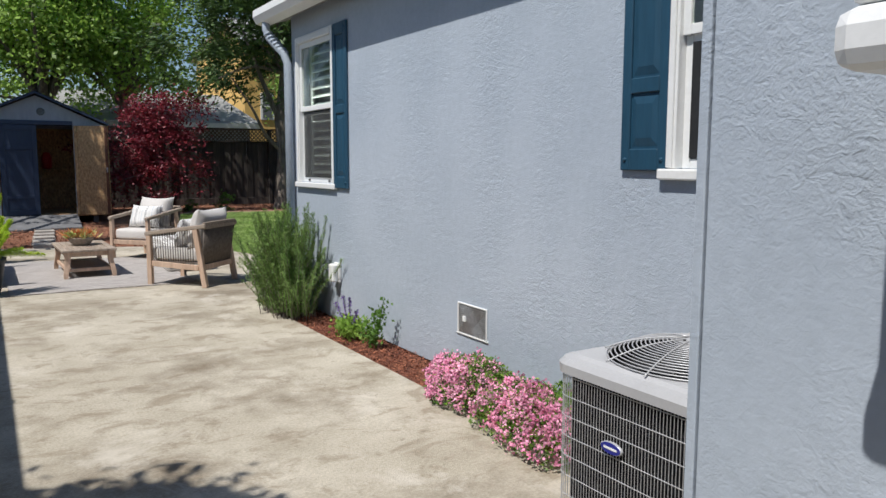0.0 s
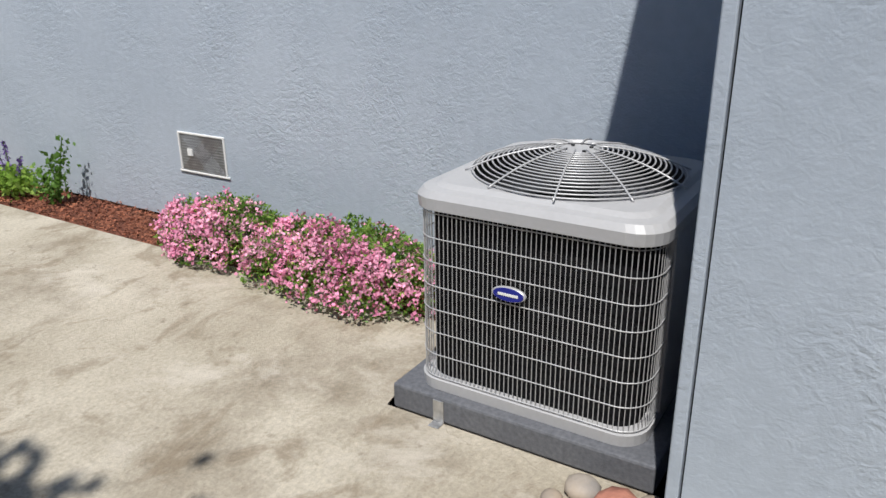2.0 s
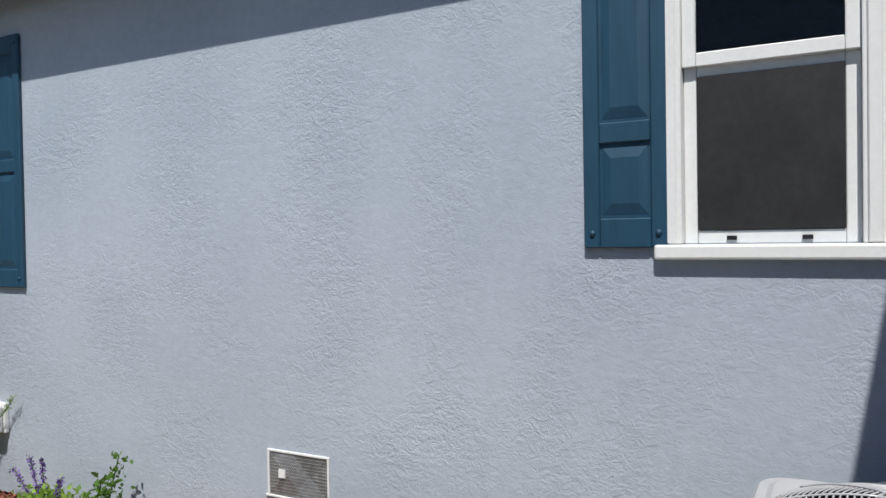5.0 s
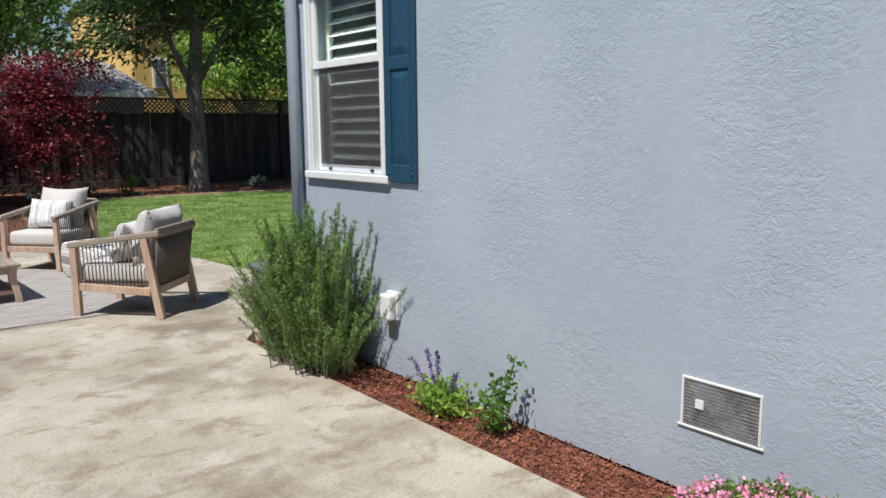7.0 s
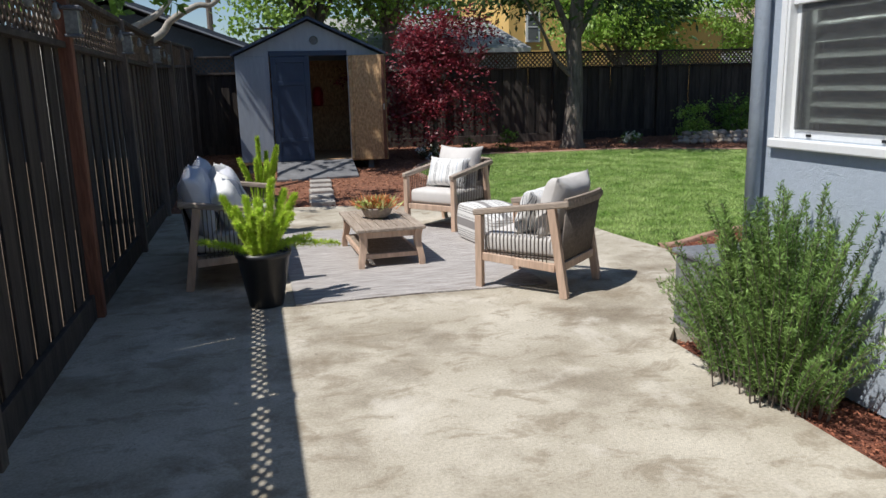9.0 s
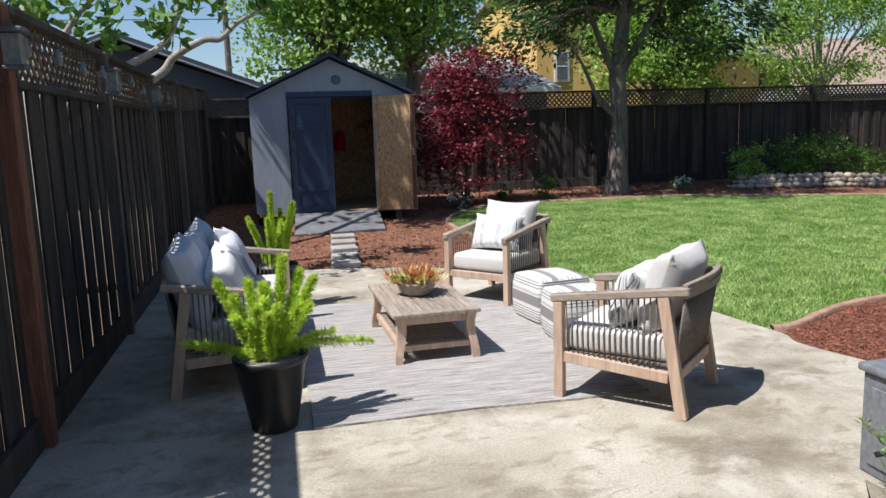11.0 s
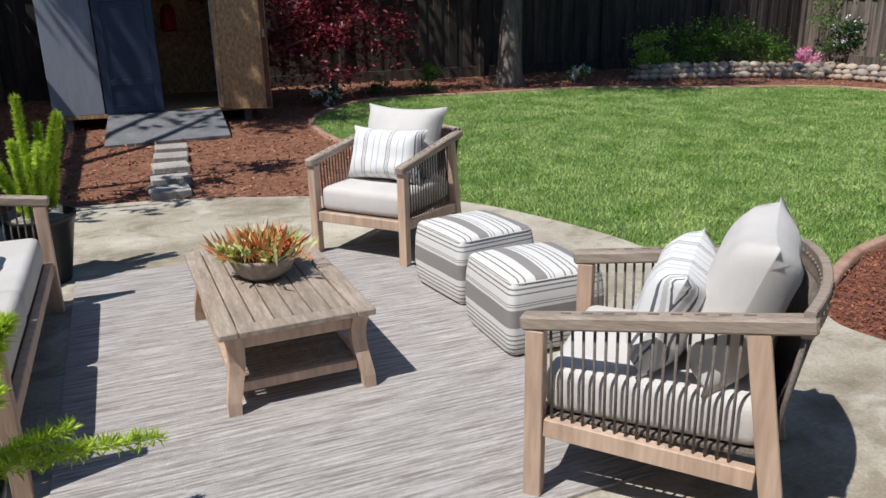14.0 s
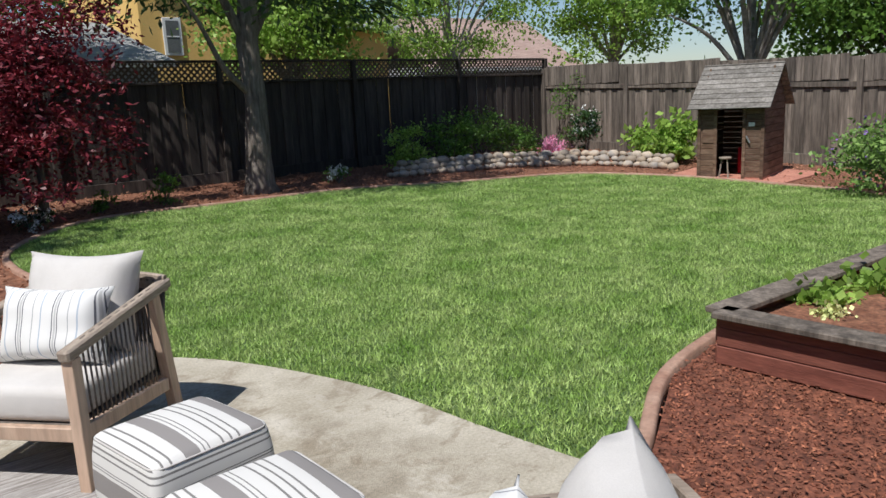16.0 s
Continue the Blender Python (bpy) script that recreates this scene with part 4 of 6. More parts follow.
def salvia(x, y, label, spikes):
    s = thing("salvia", pose(x, y, 0), label, "flowers")
    c = RNG.normal(0, 1, (900, 3)) * np.array([0.05, 0.07, 0.035]) + np.array([0, 0, 0.09])
    c[:, 2] = np.abs(c[:, 2])
    part("foliage", leaves("foliage", c, 0.035, LIGHTGREEN, 0.7), None, s)
    for dx, dy, h in spikes:
        bm = bmesh.new()
        tube(bm, [(0, 0, 0), (dx * 0.6, dy * 0.6, h * 0.6), (dx, dy, h)], 0.003, 4)
        part("stem", bm, GREEN, s)
        t = RNG.uniform(0.45, 1, 160)[:, None]
        c = np.array([dx, dy, h]) * t + RNG.normal(0, 0.006, (160, 3))
        part("flower_spike", leaves("flower_spike", c, 0.013, PURPLE, 0.8), None, s)


salvia(-0.2, 3.56, "leafy salvia with purple flower spikes", [(-0.03, 0.22, 0.26), (-0.02, 0.1, 0.33), (0.02, 0.06, 0.31), (0.0, -0.12, 0.24)])
rp = thing("young_rose", pose(-0.17, 3.17, 0), "young leafy rose plant by the wall", "plant")
bm = bmesh.new()
pts = []
for dx, dy, h in ((0.03, -0.08, 0.38), (-0.05, 0.08, 0.18), (0.0, 0.02, 0.25), (-0.06, -0.05, 0.17)):
    tube(bm, [(0, 0, 0), (dx * 0.4, dy * 0.4, h * 0.5), (dx, dy, h)], [0.006, 0.005, 0.003], 5)
    pts += [np.array([dx, dy, h]) * t for t in np.linspace(0.3, 1, 16)]
part("stem", bm, GREEN, rp)
c = np.repeat(np.array(pts), 6, 0) + RNG.normal(0, 0.028, (len(pts) * 6, 3))
part("foliage", leaves("foliage", c, 0.034, GREEN, 0.65), None, rp)

# Storage box behind the corner.
sb = thing("storage_box", pose(0, 0, 0), "grey plastic storage box beside the house corner", "storage box")
part("body", box(bmesh.new(), -0.155, 0.95, 5.42, 5.84, 0.0, 0.45, 0.01, 2), BOXGREY, sb)
part("lid", box(bmesh.new(), -0.175, 0.97, 5.40, 5.86, 0.452, 0.49, 0.012, 2), BOXGREY, sb)
bm = bmesh.new()
box(bm, -0.165, -0.156, 5.47, 5.79, 0.05, 0.4, 0.006)
part("panel", bm, BOXGREY, sb)
bm = bmesh.new()
tube(bm, [(-0.15, 5.6, 0.18), (-0.2, 5.62, 0.18), (-0.26, 5.64, 0.165)], 0.012, 8)
part("tap", bm, BLACK, sb, "black tap handle", smooth=True)

# ---- patio furniture ----
single("rug", (lambda bm: (prism(bm, [(-2.46, 7.0), (-1.6, 7.03), (-1.0, 7.0), (-0.55, 7.0), (-0.6, 8.4), (-0.66, 9.8), (-1.6, 9.86), (-2.48, 9.9)], 0.002, 0.012), bm)[1])(bmesh.new()), RUG,
       "grey and cream striped woven outdoor rug on concrete", "rug")


def pillow(w, h, t, pinch=0.12, n=14, m=None):
    """A stuffed cushion in its local x and z, thick along y, with drawn-out corners and creases."""
    bm = bmesh.new()
    sides = []
    for s in (1, -1):
        rows = []
        for j in range(n + 1):
            v = 2 * j / n - 1
            row = []
            for i in range(n + 1):
                u = 2 * i / n - 1
                ex = 1 - pinch * (1 - abs(v) ** 2.0) * u * u
                ez = 1 - pinch * (1 - abs(u) ** 2.0) * v * v
                d = max(0.0, (1 - u ** 4) * (1 - v ** 4)) ** 0.55
                d *= 1 + 0.16 * noise.noise(Vector((u * 2.2, v * 2.2, s * 3 + w * 7)))
                row.append(bm.verts.new((u * w / 2 * ex, s * (t / 2 * d + 0.002), v * h / 2 * ez)))
            rows.append(row)
        for j in range(n):
            for i in range(n):
                q = (rows[j][i], rows[j][i + 1], rows[j + 1][i + 1], rows[j + 1][i])
                bm.faces.new(q if s < 0 else q[::-1])
        sides.append(rows)
    rim = lambda r: r[0] + [x[-1] for x in r[1:]] + r[-1][-2::-1] + [x[0] for x in r[-2:0:-1]]  # noqa: E731
    a, b = rim(sides[0]), rim(sides[1])
    for k in range(len(a)):
        bm.faces.new((a[k], a[(k + 1) % len(a)], b[(k + 1) % len(b)], b[k]))
    if m:
        bmesh.ops.transform(bm, matrix=m, verts=bm.verts)
    return bm


def soft_box(w, d, h, r=0.04):
    bm = box(bmesh.new(), -w / 2, w / 2, -d / 2, d / 2, 0, h, r, 4)
    for v in bm.verts:
        if v.co.z > h * 0.6:
            v.co.z += 0.02 * (1 - (2 * v.co.x / w) ** 2) * (1 - (2 * v.co.y / d) ** 2)
    return bm


def lounge_frame(name, m, label, category, w, cords_back):
    """Teak frame, front towards +y: straight front legs, raked back legs, arms that climb to a bowed, pierced back rail, cord sides and back."""
    c = thing(name, m, label, category)
    f, b, x = 0.365, -0.365, w / 2
    arm_z = lambda y: 0.58 + 0.105 * (0.385 - y) / 0.77  # noqa: E731
    for s in (-1, 1):
        bm = bmesh.new()
        beam(bm, (s * (x - 0.025), f - 0.025, 0), (s * (x - 0.025), f - 0.025, arm_z(f) - 0.02), 0.05, 0.055)
        part("front_leg", bm, TEAK, c)
        bm = bmesh.new()
        beam(bm, (s * (x - 0.025), b + 0.012, 0), (s * (x - 0.025), b + 0.115, arm_z(-0.25) - 0.02), 0.048, 0.06)
        part("back_leg", bm, TEAK, c)
        bm = bmesh.new()
        beam(bm, (s * (x - 0.025), f + 0.02, arm_z(f + 0.02)), (s * (x - 0.025), b - 0.02, arm_z(b - 0.02)), 0.055, 0.046, 0.008)
        arm = part("arm", bm, TEAK_GREY, c)
        for k in range(9):
            y = 0.27 - 0.06 * k
            bm = bmesh.new()
            beam(bm, (s * (x - 0.025), y, arm_z(y) + 0.0235), (s * (x - 0.025), y - 0.03, arm_z(y - 0.03) + 0.0235), 0.007, 0.003, 0)
            part("cord_loop", bm, CORD, arm)
        bm = bmesh.new()
        beam(bm, (s * (x - 0.025), f - 0.055, 0.25), (s * (x - 0.025), b + 0.085, 0.215), 0.035, 0.06)
        part("side_rail", bm, TEAK, c)
        n = 17
        for k in range(n):
            t = (k + 0.7) / n
            bm = bmesh.new()
            y0, y1 = f - 0.055 - t * 0.53, f - 0.045 - t * 0.54
            tube(bm, [(s * (x - 0.025), y0, 0.275 - 0.03 * t), (s * (x - 0.025), y1, arm_z(y1) - 0.02)], 0.0046, 5)
            part("cord", bm, CORD, c, smooth=True)
    bm = bmesh.new()
    beam(bm, (-x + 0.05, f - 0.03, 0.245), (x - 0.05, f - 0.03, 0.245), 0.035, 0.06, 0.004)
    part("front_rail", bm, TEAK, c)
    bm = bmesh.new()
    beam(bm, (-x + 0.05, b + 0.05, 0.22), (x - 0.05, b + 0.05, 0.22), 0.035, 0.06, 0.004)
    part("back_rail", bm, TEAK, c)
    # Bowed top rail and the cord back below it.
    bow = lambda u: (u * (x - 0.012), b + 0.005 - 0.052 * (1 - u * u), 0.684 + 0.012 * (1 - u * u))  # noqa: E731
    arc = [bow(u) for u in np.linspace(-1, 1, 15)]
    bm = bmesh.new()
    rings = [[bm.verts.new((p[0], p[1] + dy, p[2] + dz)) for dy, dz in ((-0.014, -0.037), (0.014, -0.037), (0.014, 0.034), (0.01, 0.038), (-0.01, 0.038), (-0.014, 0.034))] for p in arc]
    for q, r in zip(rings, rings[1:]):
        for k in range(6):
            bm.faces.new((q[k], q[(k + 1) % 6], r[(k + 1) % 6], r[k]))
    bm.faces.new(rings[0])
    bm.faces.new(rings[-1][::-1])
    rail = part("top_rail", bm, TEAK_GREY, c)
    for k in range(cords_back):
        u = -1 + 2 * (k + 0.5) / cords_back
        px, py, pz = bow(u)
        bm = bmesh.new()
        tube(bm, [(u * (x - 0.05), b + 0.06, 0.24), (px * 0.98, py + 0.004, pz - 0.035)], 0.0085, 5)
        part("back_cord", bm, CORD, c, smooth=True)
        if k % 2:
            bm = bmesh.new()
            lathe(bm, [(0.006, -0.018), (0.006, 0.018)], 8)
            part("cord_hole", bm, CORD, rail, m=pose(px, py, pz + 0.008, 90, 0, 0))
    bm = bmesh.new()
    box(bm, -x + 0.05, x - 0.05, b + 0.08, f - 0.05, 0.26, 0.276, 0.003)
    part("deck", bm, CORD, c)
    return c


def armchair(m, label):
    lounge_frame("armchair", m, label, "chair", 0.68, 36)
    tags = ("chair cushions",)
    single("seat_cushion", soft_box(0.57, 0.62, 0.15), CLOTH, "thick pale oatmeal seat cushion in the chair", "cushion", *tags, smooth=True, m=m @ pose(0, 0.015, 0.277))
    single("back_cushion", pillow(0.58, 0.47, 0.22), CLOTH, "plump pale oatmeal back cushion leaning in the chair", "cushion", *tags, smooth=True, m=m @ pose(0, -0.2, 0.64, 19, 0, 0))
    single("lumbar_pillow", pillow(0.54, 0.34, 0.18), PILLOW, "white lumbar pillow with dark stripes", "pillow", *tags, smooth=True, m=m @ pose(0.0, 0.0, 0.59, 20, 0, 0))


armchair(pose(-0.605, 7.045, 0.0, 0, 0, 44.0), "pale teak armchair with cord sides on the rug edge")
armchair(pose(-0.625, 9.75, 0.0, 0, 0, 129.7), "weathered grey teak armchair with cord sides facing the table")

SOFA = pose(-2.88, 8.55, 0, 0, 0, -90)
lounge_frame("sofa", SOFA, "weathered teak sofa with cord sides beside the fence", "sofa", 1.75, 80)
for x in (-0.4, 0.4):
    single("seat_cushion", soft_box(0.79, 0.62, 0.15), CLOTH, "pale seat cushion on the sofa", "cushion", "sofa cushions", smooth=True, m=SOFA @ pose(x, 0.015, 0.277))
for x, y, z, rx, ry, w, c, l in ((0.55, -0.25, 0.66, 18, 4, 0.62, CLOTH_LILAC, "pale grey back cushion on the sofa"), (0.02, -0.26, 0.66, 20, -5, 0.6, CLOTH_LILAC, "pale grey back cushion on the sofa"),
                                (-0.55, -0.25, 0.655, 18, 4, 0.6, CLOTH_LILAC, "pale grey back cushion on the sofa"), (0.50, -0.02, 0.62, 24, 14, 0.5, CLOTH_WHITE, "white square throw pillow on the sofa"),
                                (0.28, 0.02, 0.61, 24, -10, 0.48, CLOTH_BLUE, "blue-grey throw pillow on the sofa"), (-0.22, -0.02, 0.63, 22, 8, 0.52, CLOTH_LILAC, "pale grey throw pillow on the sofa"),
                                (-0.48, -0.08, 0.66, 20, -8, 0.5, CLOTH_WHITE, "white throw pillow on the sofa")):
    single("sofa_pillow", pillow(w, w * 0.85, 0.2), c, l, "pillow", "sofa pillows", smooth=True, m=SOFA @ pose(x, y, z, rx, ry, 0))

# Coffee table.
table = thing("coffee_table", pose(-1.605, 8.46, 0.012, 0, 0, 1.5), "low weathered teak coffee table with slatted top", "table")
tw, td, th = 0.30, 0.545, 0.338
for s in (-1, 1):
    bm = bmesh.new()
    box(bm, s * tw - (0.075 if s > 0 else 0), s * tw + (0.075 if s < 0 else 0), -td, td, th - 0.028, th, 0.005)
    part("edge_board", bm, TEAK_GREY, table)
    bm = bmesh.new()
    box(bm, -tw + 0.076, tw - 0.076, *((td - 0.075, td) if s > 0 else (-td, -td + 0.075)), th - 0.028, th, 0.005)
    part("end_board", bm, TEAK_GREY, table)
for k in range(6):
    bm = bmesh.new()
    x = -tw + 0.08 + k * (2 * tw - 0.16) / 6
    box(bm, x, x + (2 * tw - 0.16) / 6 - 0.006, -td + 0.078, td - 0.078, th - 0.027, th - 0.002, 0.003)
    part("slat", bm, TEAK_GREY, table)
for sx in (-1, 1):
    for sy in (-1, 1):
        bm = bmesh.new()
        prev = None
        for t in np.linspace(0, 1, 7):
            o = 0.02 * math.cos(t * math.pi * 1.3) + 0.012 * t
            cx, cy, r = sx * (tw - 0.055 + o), sy * (td - 0.055 + o), 0.024 + 0.008 * t
            ring = [bm.verts.new((cx + a * r, cy + b * r, (th - 0.03) * t)) for a, b in ((-1, -1), (1, -1), (1, 1), (-1, 1))]
            if prev:
                for k in range(4):
                    bm.faces.new((prev[k], prev[(k + 1) % 4], ring[(k + 1) % 4], ring[k]))
            else:
                bm.faces.new(ring[::-1])
            prev = ring
        bm.faces.new(prev)
        part("leg", bm, TEAK, table)
for s in (-1, 1):
    bm = bmesh.new()
    box(bm, s * (tw - 0.055) - 0.012, s * (tw - 0.055) + 0.012, -td + 0.09, td - 0.09, th - 0.085, th - 0.03, 0.003)
    part("apron", bm, TEAK, table)
    bm = bmesh.new()
    box(bm, -tw + 0.09, tw - 0.09, s * (td - 0.055) - 0.012, s * (td - 0.055) + 0.012, th - 0.085, th - 0.03, 0.003)
    part("apron", bm, TEAK, table)
    bm = bmesh.new()
    box(bm, s * (tw - 0.06) - 0.014, s * (tw - 0.06) + 0.014, -td + 0.07, td - 0.07, 0.075, 0.115, 0.003)
    part("stretcher", bm, TEAK, table)
    bm = bmesh.new()
    box(bm, -tw + 0.075, tw - 0.075, s * (td - 0.06) - 0.014, s * (td - 0.06) + 0.014, 0.075, 0.115, 0.003)
    part("stretcher", bm, TEAK, table)
shelf = mesh_of("shelf_slat", box(bmesh.new(), -tw + 0.07, tw - 0.07, 0, 0.02, 0.1, 0.108), TEAK_GREY)
for k in range(34):
    part("shelf_slat", shelf, None, table, m=pose(0, -td + 0.08 + k * (2 * td - 0.16) / 34, 0))

# Bowl of succulents.
bowl = thing("planter_bowl", pose(-1.62, 8.5, 0.35), "stoneware bowl of orange and green succulents on the table", "planter")
bm = bmesh.new()
lathe(bm, [(0.085, 0), (0.12, 0.03), (0.145, 0.085), (0.148, 0.1), (0.135, 0.1), (0.12, 0.075)], 32)
part("bowl", bm, BOWL, bowl, smooth=True)
for n, mt, lean in ((320, SUCC_ORANGE, 0.5), (190, SUCC_GREEN, 0.75)):
    c = RNG.normal(0, 1, (n, 3)) * np.array([0.06, 0.06, 0.008]) + np.array([0, 0, 0.09])
    a = unit(n) * lean + np.array([0, 0, 1.0]) + c * np.array([5.0, 5.0, 0])
    part("succulent_clump", leaves("succulent_clump", c, 0.11, mt, 0.13, a), None, bowl)
for k in range(38):
    ang, r = RNG.uniform(0, 6.28), RNG.uniform(0.06, 0.16)
    o = np.array([r * math.cos(ang), r * math.sin(ang), 0.105 + RNG.uniform(0, 0.045) - 0.2 * max(0, r - 0.11)])
    d = unit(34)
    d[:, 2] = np.abs(d[:, 2]) * 0.8
    d[:, :2] += 0.4 * o[:2] / 0.14
    part("rosette", leaves("rosette", np.repeat(o[None], 34, 0), 0.044, SUCC_GREEN if k % 4 else SUCC_ORANGE, 0.6, d), None, bowl)


def pouf(m, label):
    p = thing("pouf", m, label, "pouf", "striped poufs")
    w, h = 0.46, 0.35
    bm = box(bmesh.new(), -w / 2, w / 2, -w / 2, w / 2, 0, h, 0.035, 4)
    bmesh.ops.subdivide_edges(bm, edges=[e for e in bm.edges if e.calc_length() > 0.2], cuts=5, use_grid_fill=True)
    for v in bm.verts:
        u, q, z = 2 * v.co.x / w, 2 * v.co.y / w, 2 * v.co.z / h - 1
        if z > 0.7:
            v.co.z += 0.025 * (1 - u * u) * (1 - q * q)
        elif z > -0.8:
            g = 1 + 0.05 * (1 - z * z) + 0.012 * noise.noise(v.co * 9)
            v.co.x, v.co.y = v.co.x * g, v.co.y * g
    top = [f for f in bm.faces if f.calc_center_median().z > h * 0.93]
    for f in bm.faces:
        f.material_index = 0
    for f in top:
        f.material_index = 1
    me = mesh_of("body", bm, POUF, True)
    me.materials.append(POUF_TOP)
    part("body", me, None, p)
    for z in (0.335, 0.02):
        bm = bmesh.new()
        r = rounded(w / 2 - 0.004, 0.045, 4)
        tube(bm, [(x, y, z) for x, y in r + r[:1]], 0.004, 5, False)
        part("piping", bm, CLOTH, p, smooth=True)


pouf(pose(-0.465, 8.81, 0.012, 0, 0, 8.5), "grey and white striped square pouf on the rug")
pouf(pose(-0.475, 8.15, 0.012, 0, 0, 0), "grey and white striped square pouf beside the armchair")


def fern_pot(m, label, plumes, scale):
    p = thing("fern_pot", m, label, "potted plant")
    bm = bmesh.new()
    lathe(bm, [(0.116, 0), (0.122, 0.01), (0.185, 0.36), (0.195, 0.365), (0.197, 0.4), (0.187, 0.4), (0.178, 0.35)], 40)
    part("pot", bm, BLACK, p, "black plastic pot", smooth=True)
    bm = bmesh.new()
    lathe(bm, [(0.179, 0.352), (0.12, 0.375), (0.02, 0.385)], 24)
    part("soil", bm, POTSOIL, p)
    needles, heads = [], []
    for az, lean, h, bend in plumes:
        d = np.array([math.cos(radians(az)), math.sin(radians(az)), 0])
        b = d * RNG.uniform(0.02, 0.09) + np.array([0, 0, 0.37])
        for t in np.linspace(0.08, 1, int(330 * h * scale)):
            q = b + d * (lean * t + bend * t * t) + np.array([0, 0, h * t - (abs(bend) * 0.55) * t * t])
            r = 0.036 * scale * (math.sin(math.pi * min(t * 0.93 + 0.1, 1)) ** 0.6 + 0.06)
            u = unit(24)
            needles.append(q + u * r * 0.15)
            heads.append(u + np.array([0, 0, 0.7]) * (1 - 0.5 * abs(bend)))
    c, a = np.concatenate(needles), np.concatenate(heads)
    part("fronds", leaves("fronds", c, 0.036 * scale, FERN, 0.12, a), None, p, "bright yellow-green foxtail fronds")


fern_pot(pose(-2.66, 7.12, 0), "bright foxtail fern in a black pot beside the sofa",
         [(a, l, h, b) for a, l, h, b in ((150, 0.2, 0.42, 0.03), (170, 0.12, 0.34, 0), (120, 0.1, 0.4, 0.02), (90, 0.05, 0.36, 0), (60, 0.1, 0.52, 0.02), (45, 0.14, 0.44, 0.03), (20, 0.16, 0.42, 0.04), (0, 0.12, 0.3, 0.05),
                                          (-30, 0.1, 0.26, 0.02), (200, 0.1, 0.26, 0.02), (240, 0.08, 0.3, 0), (270, 0.07, 0.28, 0.02), (300, 0.08, 0.3, 0), (330, 0.12, 0.32, 0.03), (100, 0.02, 0.38, 0),
                                          (8, 0.2, 0.2, 0.32), (15, 0.2, 0.16, 0.12), (175, 0.25, 0.16, 0.1), (220, 0.05, 0.22, 0), (260, 0.03, 0.33, 0))], 1.0)
fern_pot(pose(-2.62, 9.95, 0), "tall foxtail fern in a dark pot behind the sofa",
         [(150, 0.16, 0.45, 0.02), (100, 0.05, 0.66, 0), (60, 0.06, 0.5, 0), (20, 0.1, 0.55, 0.02), (0, 0.14, 0.58, 0.02), (-40, 0.06, 0.42, 0), (250, 0.05, 0.45, 0), (200, 0.18, 0.42, 0), (300, 0.1, 0.4, 0)], 0.9)

# ---- shed ----
shed = thing("garden_shed", pose(0, 0, 0), "grey-blue garden shed with navy doors, one open", "shed")
SX0, SX1, SY, SB, SE, SR, SD = -2.9, -0.38, 15.4, 0.3, 2.1, 2.68, 17.7
xm = (SX0 + SX1) / 2


def shed_part(name, material, *boxes, label="", bevel=0.004):
    bm = bmesh.new()
    for b in boxes:
        box(bm, *b, bevel)
    return part(name, bm, material, shed, label)


shed_part("front_panel", SHED, (SX0, -2.33, SY, SY + 0.04, SB, SE))
shed_part("front_panel", SHED, (-0.98, SX1, SY, SY + 0.04, SB, SE))
shed_part("side_wall", SHED, (SX0, SX0 + 0.04, SY + 0.041, SD, SB, SE))
shed_part("side_wall", SHED, (SX1 - 0.04, SX1, SY + 0.041, SD, SB, SE))
shed_part("back_wall", OSB, (SX0 + 0.041, SX1 - 0.041, SD - 0.04, SD, SB, SE), label="bare chipboard inside")
shed_part("shed_floor", OSB, (SX0 + 0.041, SX1 - 0.041, SY + 0.0, SD - 0.041, SB - 0.05, SB - 0.002))
shed_part("skid", RAMP, (SX0 + 0.1, SX0 + 0.2, SY + 0.02, SD, rise(0, 16) - 0.1, SB - 0.052))
shed_part("skid", RAMP, (SX1 - 0.3, SX1 - 0.2, SY + 0.02, SD, rise(0, 16) - 0.1, SB - 0.052))
shed_part("header", NAVY, (-2.33, -0.99, SY - 0.025, SY + 0.03, SE + 0.0, SE + 0.085))
for y in (SY, SD - 0.04):
    bm = bmesh.new()
    tri = [(SX0, SE + 0.001), (SX1, SE + 0.001), (xm, SR)]
    f = [bm.verts.new((x, y, z)) for x, z in tri]
    g = [bm.verts.new((x, y + 0.035, z)) for x, z in tri]
    bm.faces.new(f)
    bm.faces.new(g[::-1])
    for k in range(3):
        bm.faces.new((f[k], f[(k + 1) % 3], g[(k + 1) % 3], g[k]))
    part("gable", bm, SHED, shed)
for s in (-1, 1):
    e = SX0 - 0.06 if s < 0 else SX1 + 0.06
    bm = bmesh.new()
    beam(bm, (xm, SY - 0.09, SR + 0.045), (e, SY - 0.09, SE + 0.02), 0.03, 0.09, 0.002, (0, 1, 0))
    part("bargeboard", bm, NAVY, shed)
    bm = bmesh.new()
    d = [(xm, SR + 0.03), (e, SE - 0.0), (e, SE + 0.035), (xm, SR + 0.065)]
    f = [bm.verts.new((x, SY - 0.1, z + 0.02)) for x, z in d]
    g = [bm.verts.new((x, SD + 0.08, z + 0.02)) for x, z in d]
    bm.faces.new(f)
    bm.faces.new(g[::-1])
    for k in range(4):
        bm.faces.new((f[k], f[(k + 1) % 4], g[(k + 1) % 4], g[k]))
    part("roof", bm, ROOFDARK, shed)
bm = bmesh.new()
lathe(bm, [(0.075, 0), (0.075, 0.015), (0.06, 0.02), (0.055, 0.01)], 20)
part("round_vent", bm, ROOM, shed, m=pose(-1.55, SY - 0.002, 2.36, 90, 0, 0))


